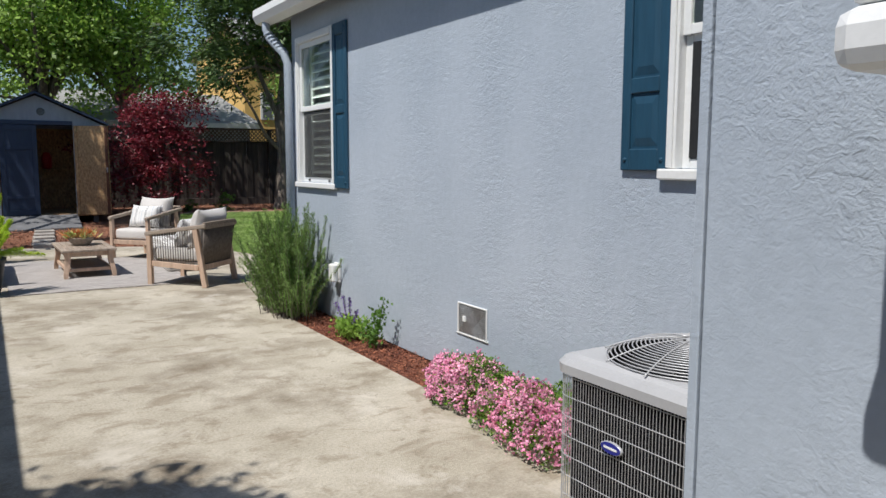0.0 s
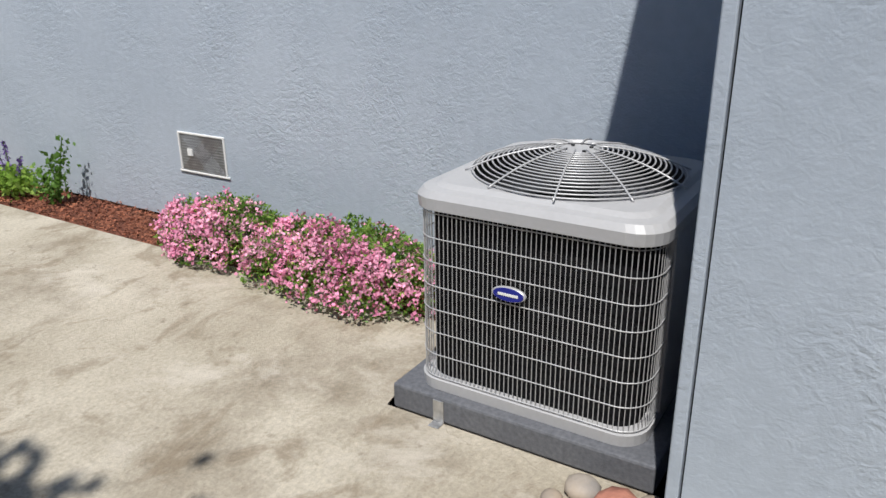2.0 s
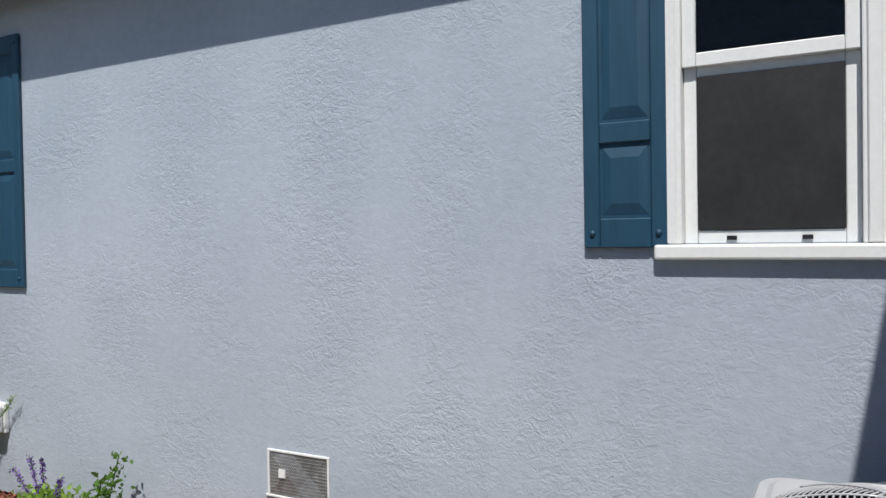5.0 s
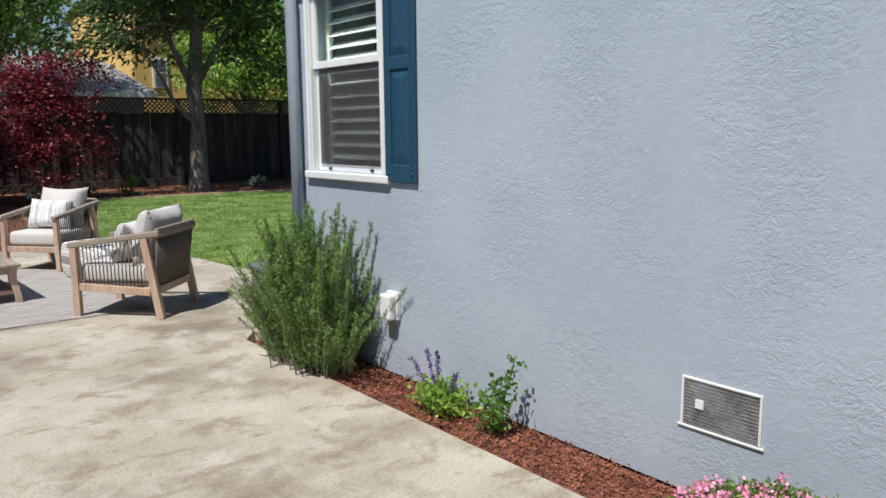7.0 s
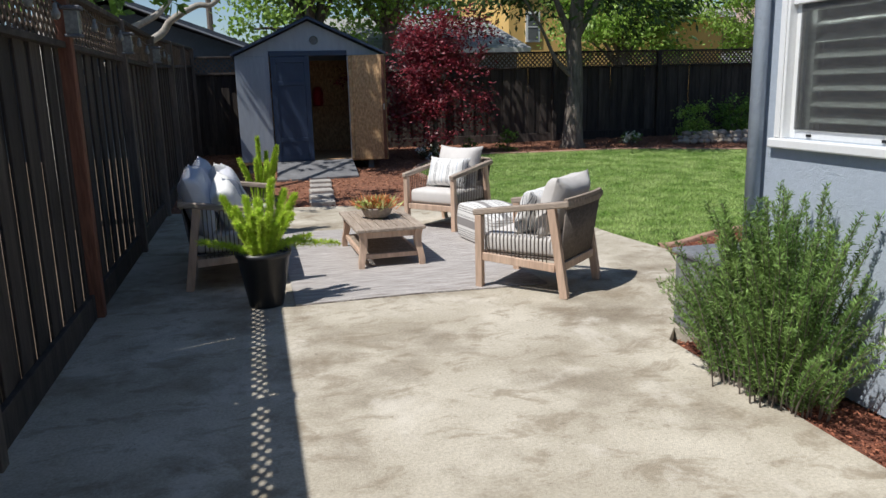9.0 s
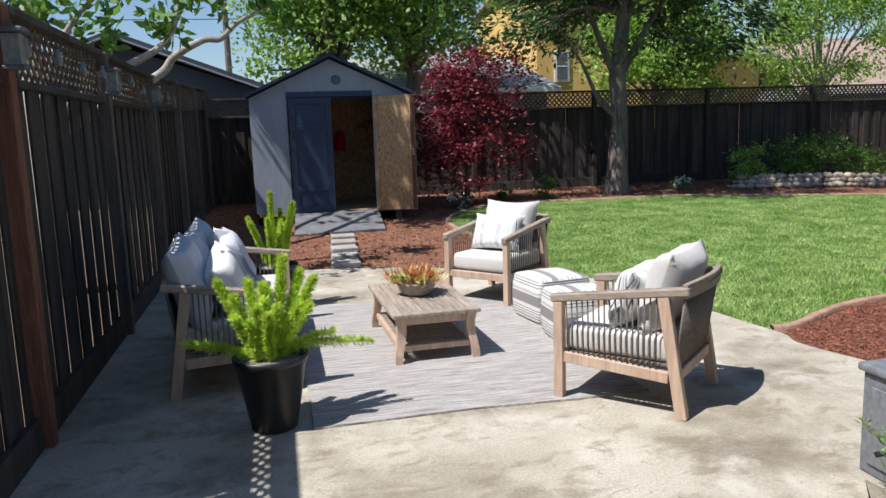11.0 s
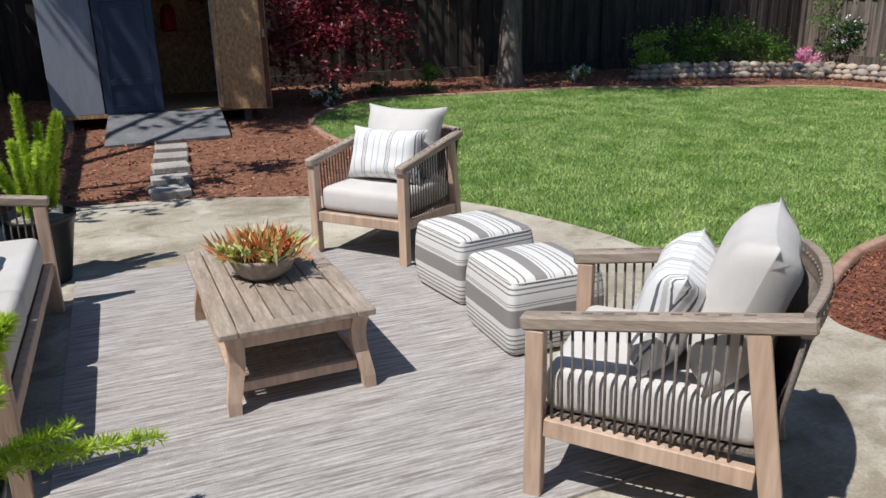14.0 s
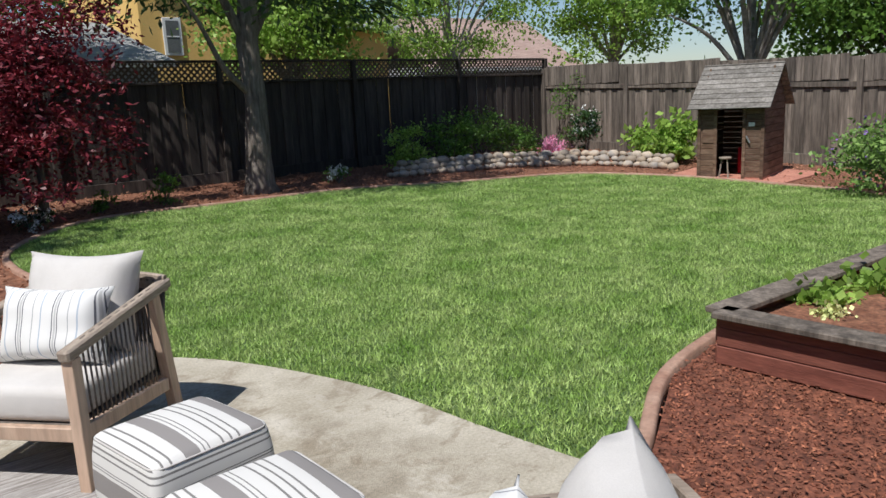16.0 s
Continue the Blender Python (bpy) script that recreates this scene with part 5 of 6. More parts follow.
def shed_door(name, m, inner, label):
    d = part(name, box(bmesh.new(), 0, 0.66, 0, 0.03, SB - 0.02, SE - 0.005, 0.003), NAVY if not inner else OSB, shed, label, m=m)
    if not inner:
        for a in ((0, 0.09, SB, SE - 0.02), (0.57, 0.66, SB, SE - 0.02), (0.091, 0.569, SB, SB + 0.1), (0.091, 0.569, SB + 0.33, SB + 0.4), (0.091, 0.569, 1.6, 1.67), (0.091, 0.569, SE - 0.11, SE - 0.02)):
            bm = bmesh.new()
            box(bm, a[0], a[1], -0.016, -0.001, a[2], a[3], 0.003)
            part("rail", bm, NAVY, d)
    else:
        for x in (0.0, 0.6):
            bm = bmesh.new()
            box(bm, x, x + 0.06, -0.022, -0.001, SB, SE - 0.02, 0.003)
            part("batten", bm, OSB if x == 0 else POST_RED, d)
        bm = bmesh.new()
        box(bm, 0.62, 0.645, -0.035, -0.023, 1.15, 1.25, 0.003)
        part("latch", bm, ZINC, d)


shed_door("door", pose(-2.31, SY - 0.035, 0), False, "closed navy door with rails")
shed_door("door", pose(-0.97, SY - 0.035, 0, 0, 0, -26), True, "open door showing its bare chipboard back")
shed_part("door_frame", WHITE, (-0.985, -0.981, SY, SY + 0.04, SB, SE))
bm = bmesh.new()
lathe(bm, [(0.05, 0), (0.1, 0.02), (0.11, 0.25), (0.07, 0.35), (0.03, 0.38)], 14)
single("red_jug", bm, REDPLASTIC, "red plastic jug on the back wall inside the shed", "jug", smooth=True, m=pose(-1.35, SD - 0.16, 1.2))
single("shed_shelf", box(bmesh.new(), -2.5, -0.5, SD - 0.3, SD - 0.041, 1.15, 1.195, 0.003), OSB, "bare chipboard shelf inside the shed", "shelf")
bm = bmesh.new()
prism(bm, [(-2.36, 14.2), (-1.02, 14.25), (-0.98, 15.38), (-2.3, 15.38)], 0.0, 0.03, lambda x, y: rise(x, y) - 0.02 + max(0, (y - 14.2)) * 0.13)
single("shed_ramp", bm, RAMP, "grey plywood ramp up to the shed door", "ramp")
for k in range(5):
    y = 11.78 + 0.46 * k
    x = -1.84 + 0.035 * k
    bm = box(bmesh.new(), -0.165, 0.165, -0.15, 0.15, -0.03, 0.045, 0.008)
    single("stepping_stone", bm, PAVER, "grey concrete paver set in mulch", "paver", "stepping stones to the shed", m=pose(x, y + 0.15, rise(x, y), 0, 0, RNG.uniform(-4, 4)))

# ---- raised planter ----
pl = thing("raised_planter", pose(2.27, 8.28, -0.01), "red-brown wooden raised planter with grey cap boards", "planter")
PLY = ((0, 0), (0.05, -1.6), (2.4, -1.7), (2.3, -0.1))
for (x0, y0), (x1, y1) in zip(PLY, PLY[1:] + PLY[:1]):
    for z in (0.06, 0.165):
        bm = bmesh.new()
        beam(bm, (x0, y0, z), (x1, y1, z), 0.035, 0.1, 0.004)
        part("board", bm, PLANTER, pl)
    bm = bmesh.new()
    beam(bm, (x0, y0, 0.295), (x1, y1, 0.295), 0.17, 0.035, 0.006)
    part("cap_board", bm, FENCE_GREY, pl, "weathered grey cap board")
    bm = bmesh.new()
    beam(bm, (x0, y0, 0.24), (x1, y1, 0.24), 0.03, 0.05, 0.004)
    part("board", bm, PLANTER, pl)
    for t in (0.03, 0.35, 0.67, 0.97):
        bm = bmesh.new()
        ox, oy = (y1 - y0), -(x1 - x0)
        ll = math.hypot(ox, oy)
        beam(bm, (x0 + (x1 - x0) * t + ox / ll * -0.04, y0 + (y1 - y0) * t + oy / ll * -0.04, 0), (x0 + (x1 - x0) * t + ox / ll * -0.04, y0 + (y1 - y0) * t + oy / ll * -0.04, 0.276), 0.05, 0.05, 0.004)
        part("stake", bm, PLANTER, pl)
bm = bmesh.new()
prism(bm, [(0.03, -0.03), (0.08, -1.57), (2.37, -1.66), (2.27, -0.12)], 0.0, 0.22)
part("soil", bm, MULCH, pl)
for x, y, s, mt, l in ((0.55, -0.35, 0.08, SUCC_GREEN, "pale grey-green lettuce"), (0.8, -0.2, 0.16, LIGHTGREEN, "leafy strawberry plant"), (1.3, -0.3, 0.18, LIGHTGREEN, "leafy strawberry plant"), (0.9, -0.7, 0.12, GREEN, "low herb"), (1.8, -0.5, 0.2, GREEN, "low herb"), (0.5, -0.9, 0.1, GREEN, "low herb")):
    c = RNG.normal(0, 1, (260, 3)) * np.array([s * 0.5, s * 0.5, s * 0.3])
    c[:, 2] = np.abs(c[:, 2])
    single("planter_crop", leaves("planter_crop", c, s * 0.4, mt, 0.8), None, l + " growing in the raised planter", "plant", "planter crops", m=pose(2.27 + x, 8.28 + y, 0.2))

# ---- playhouse ----
ph = thing("playhouse", pose(9.62, 12.36, rise(0, 12.3), 0, 0, 14), "small weathered wooden playhouse with shingle roof", "playhouse")
pw, pd = 0.5, 1.3
for y0, y1 in ((-pw, -0.18), (0.2, pw)):
    for k in range(12):
        bm = bmesh.new()
        box(bm, 0, 0.03, y0, y1, 0.02 + k * 0.088, 0.02 + k * 0.088 + 0.084, 0.004)
        part("siding_board", bm, PLAYWOOD, ph)
    for y in (y0, y1 - 0.05):
        bm = bmesh.new()
        box(bm, -0.02, -0.001, y, y + 0.05, 0, 1.08, 0.003)
        part("corner_board", bm, PLAYWOOD, ph)
for y in (-pw, pw - 0.03):
    for k in range(15):
        bm = bmesh.new()
        zz = 0.02 + k * 0.112
        inset = max(0, (zz - 1.1) / 0.62 * pd / 2)
        box(bm, 0.031 + inset, pd - inset, y, y + 0.03, zz, zz + 0.106, 0.004)
        part("siding_board", bm, PLAYWOOD, ph)
for k in range(12):
    bm = bmesh.new()
    box(bm, pd, pd + 0.03, -pw, pw, 0.02 + k * 0.088, 0.02 + k * 0.088 + 0.084, 0.004)
    part("siding_board", bm, PLAYWOOD, ph)
for s in (0, 1):
    for k in range(9):
        t0, t1 = k / 9, (k + 1) / 9 + 0.03
        a = (-0.2 + (pd / 2 + 0.2) * t0, 1.06 + 0.66 * t0)
        b = (-0.2 + (pd / 2 + 0.2) * t1, 1.06 + 0.66 * t1)
        if s:
            a, b = (pd - a[0], a[1]), (pd - b[0], b[1])
        bm = bmesh.new()
        beam(bm, (a[0], 0, a[1] + 0.02), (b[0], 0, b[1] + 0.005), 1.22, 0.016, 0.002, (0, 0, 1))
        part("shingle_course", bm, SHINGLE, ph)
bm = bmesh.new()
box(bm, 0.0, pd + 0.03, -pw, pw, -0.05, 0.019)
part("floor", bm, REDPAVE, ph)
bm = bmesh.new()
box(bm, -0.012, 0.02, 0.21, 0.42, 0.55, 0.95, 0.004)
part("door_leaf", bm, PLAYWOOD, ph, m=pose(0, 0.0, 0, 0, 0, 0))
bm = bmesh.new()
box(bm, -0.026, -0.013, -0.36, -0.27, 0.8, 0.86, 0.003)
part("house_number", bm, WHITE, ph)
bm = bmesh.new()
beam(bm, (-0.035, -0.3, 0.55), (-0.035, -0.24, 0.66), 0.02, 0.02)
part("door_handle", bm, ZINC, ph)
single("toy_chest", box(bmesh.new(), 10.1, 10.5, 12.1, 12.5, rise(0, 12.3) + 0.02, rise(0, 12.3) + 0.45, 0.03, 2), REDPLASTIC, "red plastic toy chest inside the playhouse", "toy chest")
st = thing("stool", pose(9.6, 12.42, rise(0, 12.4)), "small pale wooden stool at the playhouse door", "stool")
bm = bmesh.new()
lathe(bm, [(0.09, 0.3), (0.095, 0.315), (0.09, 0.33)], 16)
part("seat", bm, TEAK_GREY, st)
for k in range(3):
    bm = bmesh.new()
    a = 2.1 * k
    tube(bm, [(0.05 * math.cos(a), 0.05 * math.sin(a), 0.3), (0.09 * math.cos(a), 0.09 * math.sin(a), 0)], 0.012, 6)
    part("leg", bm, TEAK_GREY, st)
bm = bmesh.new()
prism(bm, [(9.52, 11.5), (9.74, 11.5), (11.2, 11.6), (11.2, 13.6), (9.52, 13.3)], -0.05, 0.005, rise)
single("playhouse_paving", bm, REDPAVE, "red brick paving round the playhouse", "paving", kind="structure")

# ---- trees and shrubs ----


def tree(name, base, label, trunk, limbs, crown, material, bark=BARK, category="tree"):
    """trunk: points and radii; limbs: lists of points with a start radius; crown: leaf mesh."""
    t = thing(name, pose(*base), label, category)
    bm = bmesh.new()
    tube(bm, [p for p, _ in trunk], [r for _, r in trunk], 12)
    for v in bm.verts:
        v.co.x += 0.03 * noise.noise(v.co * 3)
        v.co.y += 0.03 * noise.noise(v.co * 3 + Vector((9, 0, 0)))
    part("trunk", bm, bark, t, smooth=True)
    for pts, r in limbs:
        bm = bmesh.new()
        pts = spline(pts, 4)
        tube(bm, pts, list(np.linspace(r, r * 0.25, len(pts))), 7)
        part("limb", bm, bark, t, smooth=True)
    for me in crown:
        part("crown", me, None, t)
    return t


def limbs_to(start, targets, r, count):
    s = np.array(start, float)
    out = []
    for q in targets[:count]:
        m = s * 0.5 + q * 0.5 + np.array([0, 0, 0.12 * np.linalg.norm(q - s)])
        out.append(([tuple(s), tuple(m), tuple(q)], r * RNG.uniform(0.5, 1)))
    return out


# Conifer on the lawn edge.
gz = rise(4, 17)
cc, pts = clumps(380, 110, (0.2, 0.2, 5.2), (3.4, 2.8, 3.2), 0.24, -0.9, 0.2)
ok = pts[:, 2] > 2.35 + 0.25 * np.sin(pts[:, 0] * 3)
pts = pts[ok]
d = pts - np.array([0.2, 0.2, 5.2])
tree("conifer", (4.0, 17.0, gz), "tall dark green conifer with a grey-brown trunk", [((0, 0, -0.1), 0.34), ((0, 0, 0.1), 0.24), ((0.0, 0, 0.5), 0.19), ((0.05, 0, 1.4), 0.165), ((0.0, 0, 2.2), 0.17), ((0.15, 0, 3.6), 0.13), ((0.2, 0.1, 6.5), 0.06)],
     [([(0, 0, 1.45), (-0.45, -0.1, 1.85), (-0.8, -0.15, 2.5), (-1.3, -0.2, 3.2)], 0.06), ([(0, 0, 2.2), (-0.35, 0, 2.9), (-0.9, 0.1, 4.4)], 0.1), ([(0, 0, 2.2), (0.5, 0, 3.0), (1.3, -0.1, 4.3)], 0.1)] + limbs_to((0.15, 0, 3.4), cc, 0.06, 26),
     [leaves("crown", pts, 0.17, CONIFER, 0.3, d / 3 + unit(len(pts)) * 0.8, flat=0.45)], CONIFER)

# Red maple beside the shed.
c1, p1 = clumps(62, 100, (0.25, 0, 2.2), (0.95, 0.7, 0.75), 0.14, -0.95, 0.3)
c2, p2 = clumps(85, 105, (-0.25, 0, 1.05), (1.55, 0.95, 1.05), 0.17, -0.8, 0.2)
cc, pts = np.concatenate([c1[:20], c2]), np.concatenate([p1, p2])
pts[:, 2] = np.abs(pts[:, 2])
tree("red_maple", (0.85, 16.7, rise(0, 16.7)), "wine-red laceleaf maple beside the shed", [((0, 0, -0.05), 0.07), ((0.03, 0, 0.5), 0.05), ((0, 0, 1.1), 0.04), ((0.1, 0, 2.0), 0.02)],
     limbs_to((0.02, 0, 0.7), cc, 0.025, 24), [leaves("crown", pts, 0.085, MAPLE, 0.45, flat=0.4, droop=0.2)], MAPLE)


def broadleaf(name, base, label, h, radius, n, per, size, material, bark=BARK, trunk_r=0.18, spread=0.4, low=-0.8, droop=0.15, fork=None):
    cc, pts = clumps(int(n * 0.95), per, (0, 0, h), radius, spread, low, 0.35)
    f = fork or max(h - radius[2] * 0.8, 1.0)
    return tree(name, base, label, [((0, 0, -0.1), trunk_r * 1.3), ((0, 0.02, f * 0.5), trunk_r), ((0.05, 0, f), trunk_r * 0.85), ((0.1, 0.05, h), trunk_r * 0.4)],
                limbs_to((0.05, 0, f), cc, trunk_r * 0.5, 22), [leaves("crown", pts, size, material, 0.6, droop=droop)], material, bark)


MAGNOLIA = (-4.9, 11.7, 0)


def magnolia():
    """A pale forked trunk behind the fence, bent limbs that reach over it with tufts of large leaves, and a high open crown."""
    o = np.array(MAGNOLIA)
    limbs = [[(-4.9, 11.7, 1.5), (-4.2, 11.9, 1.95), (-3.71, 12.0, 2.23), (-3.55, 12.0, 2.41), (-3.24, 12.0, 2.58), (-3.06, 12.0, 2.59), (-2.87, 12.0, 2.76), (-2.62, 12.05, 2.9), (-2.3, 12.1, 3.1)],
             [(-4.9, 11.7, 1.6), (-4.3, 11.6, 2.1), (-3.88, 11.5, 2.31), (-3.65, 11.5, 2.44), (-3.5, 11.5, 2.6), (-3.42, 11.5, 2.85), (-3.3, 11.6, 3.4)],
             [(-4.9, 11.7, 1.8), (-4.5, 11.3, 2.5), (-4.1, 11.1, 2.9), (-3.7, 11.0, 3.2)],
             [(-4.9, 11.7, 2.4), (-5.0, 12.5, 4.0), (-4.7, 13.4, 5.6), (-4.2, 14.4, 6.8)],
             [(-5.0, 12.4, 3.8), (-5.2, 13.6, 5.4), (-4.6, 15.0, 7.2)]]
    tufts = [((-4.75, 11.5, 2.85), 0.35, 9), ((-4.1, 11.4, 2.75), 0.22, 8), ((-4.45, 11.0, 2.95), 0.35, 9), ((-3.58, 11.5, 2.66), 0.14, 5), ((-3.35, 11.55, 2.95), 0.2, 6), ((-2.6, 12.0, 3.0), 0.2, 6), ((-2.35, 12.1, 3.05), 0.14, 3),
             ((-3.75, 11.0, 3.25), 0.4, 8), ((-3.1, 12.0, 3.3), 0.35, 5), ((-5.2, 11.0, 2.9), 0.5, 12), ((-5.3, 12.4, 3.2), 0.6, 12)]
    pts = []
    for c, r, n in tufts:
        for k in range(n):
            q = np.array(c) + RNG.normal(0, r * 0.55, 3)
            pts.append(q + RNG.normal(0, 0.05, (16, 3)))
    low = np.concatenate(pts) - o
    cc, high = clumps(70, 40, (0.85, 2.9, 6.9), (1.6, 1.8, 1.0), 0.2, -0.9, 0.1)
    return tree("magnolia", MAGNOLIA, "magnolia with pale bent limbs reaching over the side fence", [((0, 0, -0.1), 0.2), ((0, 0, 0.8), 0.15), ((0, 0, 1.7), 0.13), ((0, 0, 2.5), 0.11)],
                [([tuple(np.array(p) - o) for p in l], (0.06, 0.055, 0.04, 0.1, 0.08)[k]) for k, l in enumerate(limbs)],
                [leaves("crown", low, 0.15, GREEN, 0.42), leaves("crown", high, 0.2, GREEN, 0.45)], GREEN, PALEBARK)


magnolia()
broadleaf("street_tree", (-0.9, 25.0, 0), "large leafy green tree behind the shed", 5.6, (2.5, 2.3, 3.4), 200, 110, 0.16, LIGHTGREEN, BARK, 0.25, 0.42)
broadleaf("street_tree", (1.6, 26.0, 0), "light green leafy tree behind the fence", 6.0, (3.2, 2.5, 3.6), 190, 110, 0.16, LIGHTGREEN, BARK, 0.25, 0.42)
broadleaf("street_tree", (-10.5, 22.0, 0), "dark leafy tree behind the neighbour's roof", 6.0, (3.4, 2.8, 4.0), 200, 100, 0.17, DARKLEAF, BARK, 0.25, 0.42)
broadleaf("street_tree", (8.4, 23.5, 0), "green broadleaf tree behind the back fence", 3.6, (2.2, 1.6, 2.2), 150, 110, 0.14, LIGHTGREEN, BARK, 0.16, 0.3)
broadleaf("birch", (14.0, 24.0, 0), "pale birch with hanging leaves behind the fence", 4.8, (2.8, 1.8, 3.4), 210, 110, 0.11, LIGHTGREEN, PALEBARK, 0.12, 0.34, -0.9, 0.9)
broadleaf("street_tree", (20.0, 22.5, 0), "light leafy tree behind the fence corner", 4.8, (3.4, 2.6, 3.2), 190, 110, 0.15, LIGHTGREEN, PALEBARK, 0.2, 0.4)
broadleaf("street_tree", (16.0, 15.5, 0), "leafy tree with pale branches beyond the side fence", 4.6, (2.6, 2.6, 2.4), 250, 100, 0.13, GREEN, PALEBARK, 0.16, 0.36, -0.7, fork=1.4)
broadleaf("street_tree", (16.5, 10.5, 0), "leafy tree with thick pale limbs beyond the side fence", 4.4, (2.8, 2.6, 2.2), 250, 100, 0.13, GREEN, PALEBARK, 0.24, 0.36, -0.7, fork=1.5)
broadleaf("street_tree", (24.0, 15.0, 0), "distant leafy tree beyond the side fence", 4.2, (4.0, 4.0, 3.6), 280, 120, 0.2, GREEN, BARK, 0.25, 0.5)
broadleaf("street_tree", (23.0, 7.0, 0), "distant olive-green tree beyond the side fence", 3.8, (3.6, 4.0, 3.4), 170, 110, 0.2, LIGHTGREEN, BARK, 0.25, 0.5)
broadleaf("street_tree", (-4.85, -0.1, 0), "leafy tree beyond the side fence", 4.1, (0.6, 0.85, 0.5), 170, 110, 0.12, GREEN, BARK, 0.14, 0.15)


def shrub(x, y, r, h, material, label, size=0.06, flowers=None, n=26, per=75):
    s = thing("shrub", pose(x, y, rise(x, y)), label, "shrub")
    cc, pts = clumps(n, per, (0, 0, h * 0.5), (r, r, h * 0.55), r * 0.22, -0.9, 0.3)
    pts[:, 2] = np.abs(pts[:, 2])
    bm = bmesh.new()
    for c in cc[:8]:
        tube(bm, [(0, 0, -0.03), tuple(c * 0.5), tuple(c)], [0.012, 0.008, 0.004], 4)
    part("woody_growth", bm, BARK, s)
    part("foliage", leaves("foliage", pts, size, material, 0.6), None, s)
    if flowers:
        k = RNG.integers(0, len(cc), 60)
        c = cc[k] * np.array([1.05, 1.05, 1.15]) + RNG.normal(0, r * 0.12, (60, 3))
        c = np.repeat(c, 6, 0) + RNG.normal(0, 0.012, (360, 3))
        part("blossom", leaves("blossom", c, 0.035, flowers, 0.9), None, s)


shrub(7.0, 17.1, 0.42, 0.75, LIGHTGREEN, "loose light green shrub by the back fence")
shrub(8.2, 17.3, 0.5, 0.85, GREEN, "dark green shrub by the back fence")
shrub(8.9, 17.2, 0.55, 0.95, GREEN, "dense green shrub by the back fence")
shrub(9.7, 17.0, 0.5, 0.75, GREEN, "dense green shrub above the stone edging")
shrub(10.3, 16.6, 0.3, 0.4, PINK, "small pink flowering plant above the stones", 0.04)
shrub(10.9, 16.2, 0.35, 0.95, DARKLEAF, "rose bush with a white bloom", 0.06, PETALWHITE)
shrub(11.0, 14.4, 0.62, 0.8, LIGHTGREEN, "bright large-leaved green bush by the fence", 0.14)
shrub(9.3, 9.9, 0.75, 0.85, ROSEMARY, "grey-green lavender bush with purple spikes", 0.07, PURPLE, 40, 110)
shrub(5.35, 16.9, 0.2, 0.25, GREEN, "low plant with white flowers", 0.04, PETALWHITE, 10, 40)
shrub(2.5, 17.0, 0.2, 0.42, GREEN, "small upright green shrub by the fence", 0.05, None, 10, 50)
shrub(1.6, 16.9, 0.18, 0.25, GREEN, "small low green plant by the curb", 0.05, None, 8, 40)
shrub(0.6, 16.25, 0.3, 0.2, DARKLEAF, "low plant with white flowers under the maple", 0.04, PETALWHITE, 10, 40)
shrub(12.0, 17.6, 0.35, 1.7, GREEN, "thin climbing rose on the fence corner", 0.06, None, 16, 40)

# ---- neighbouring houses ----


def house(name, x0, x1, y0, y1, zw, zr, wall_m, roof_m, label, gable_y=False, windows=(), over=0.35, fascia=True):
    h = thing(name, pose(0, 0, 0), label, "house")
    bm = bmesh.new()
    box(bm, x0, x1, y0, y1, -0.1, zw)
    if gable_y:
        xm = (x0 + x1) / 2
        for y in (y0, y1 - 0.1):
            f = [bm.verts.new((x, yy, z)) for yy in (y, y + 0.1) for x, z in ((x0, zw), (x1, zw), (xm, zr - 0.1))]
            for q in ((0, 1, 2), (5, 4, 3), (0, 3, 4, 1), (1, 4, 5, 2), (2, 5, 3, 0)):
                bm.faces.new([f[i] for i in q])
    part("wall", bm, wall_m, h)
    for s in (0, 1):
        bm = bmesh.new()
        if gable_y:
            xm, e = (x0 + x1) / 2, (x1 + over if s else x0 - over)
            k = (zr - zw) / ((x1 - x0) / 2)
            q = [(xm, y0 - over, zr), (xm, y1 + over, zr), (e, y1 + over, zw - over * k), (e, y0 - over, zw - over * k)]
        else:
            ym, e = (y0 + y1) / 2, (y1 + over if s else y0 - over)
            k = (zr - zw) / ((y1 - y0) / 2)
            q = [(x0 + over, ym, zr), (x1 - over, ym, zr), (x1 + over, e, zw - over * k), (x0 - over, e, zw - over * k)]
        vs = [bm.verts.new(p) for p in q] + [bm.verts.new((p[0], p[1], p[2] + 0.14)) for p in q]
        for f in ((3, 2, 1, 0), (4, 5, 6, 7), (0, 1, 5, 4), (1, 2, 6, 5), (2, 3, 7, 6), (3, 0, 4, 7)):
            bm.faces.new([vs[i] for i in f])
        part("roof", bm, roof_m, h)
        if fascia and gable_y:
            bm = bmesh.new()
            beam(bm, (xm, y0 - over - 0.02, zr + 0.03), (e, y0 - over - 0.02, zw - over * k + 0.03), 0.03, 0.2, 0.0, (0, 1, 0))
            part("fascia", bm, WHITE if wall_m is not DARKWALL else GREYWALL, h)
        elif fascia and not s:
            bm = bmesh.new()
            box(bm, x0 - over, x1 + over, y0 - over - 0.05, y0 - over - 0.001, zw - over * k - 0.04, zw - over * k + 0.13)
            part("gutter", bm, WHITE, h)
    for xa, xb, za, zb in windows:
        w = part("window", box(bmesh.new(), xa - 0.09, xb + 0.09, y0 - 0.06, y0 - 0.002, za - 0.09, zb + 0.09, 0.01), WHITE, h)
        part("pane", box(bmesh.new(), xa, xb, y0 - 0.075, y0 - 0.061, za, zb), ROOM, w)
        part("glazing_bar", box(bmesh.new(), xa, xb, y0 - 0.085, y0 - 0.0755, (za + zb) / 2 - 0.02, (za + zb) / 2 + 0.02), WHITE, w)
    return h


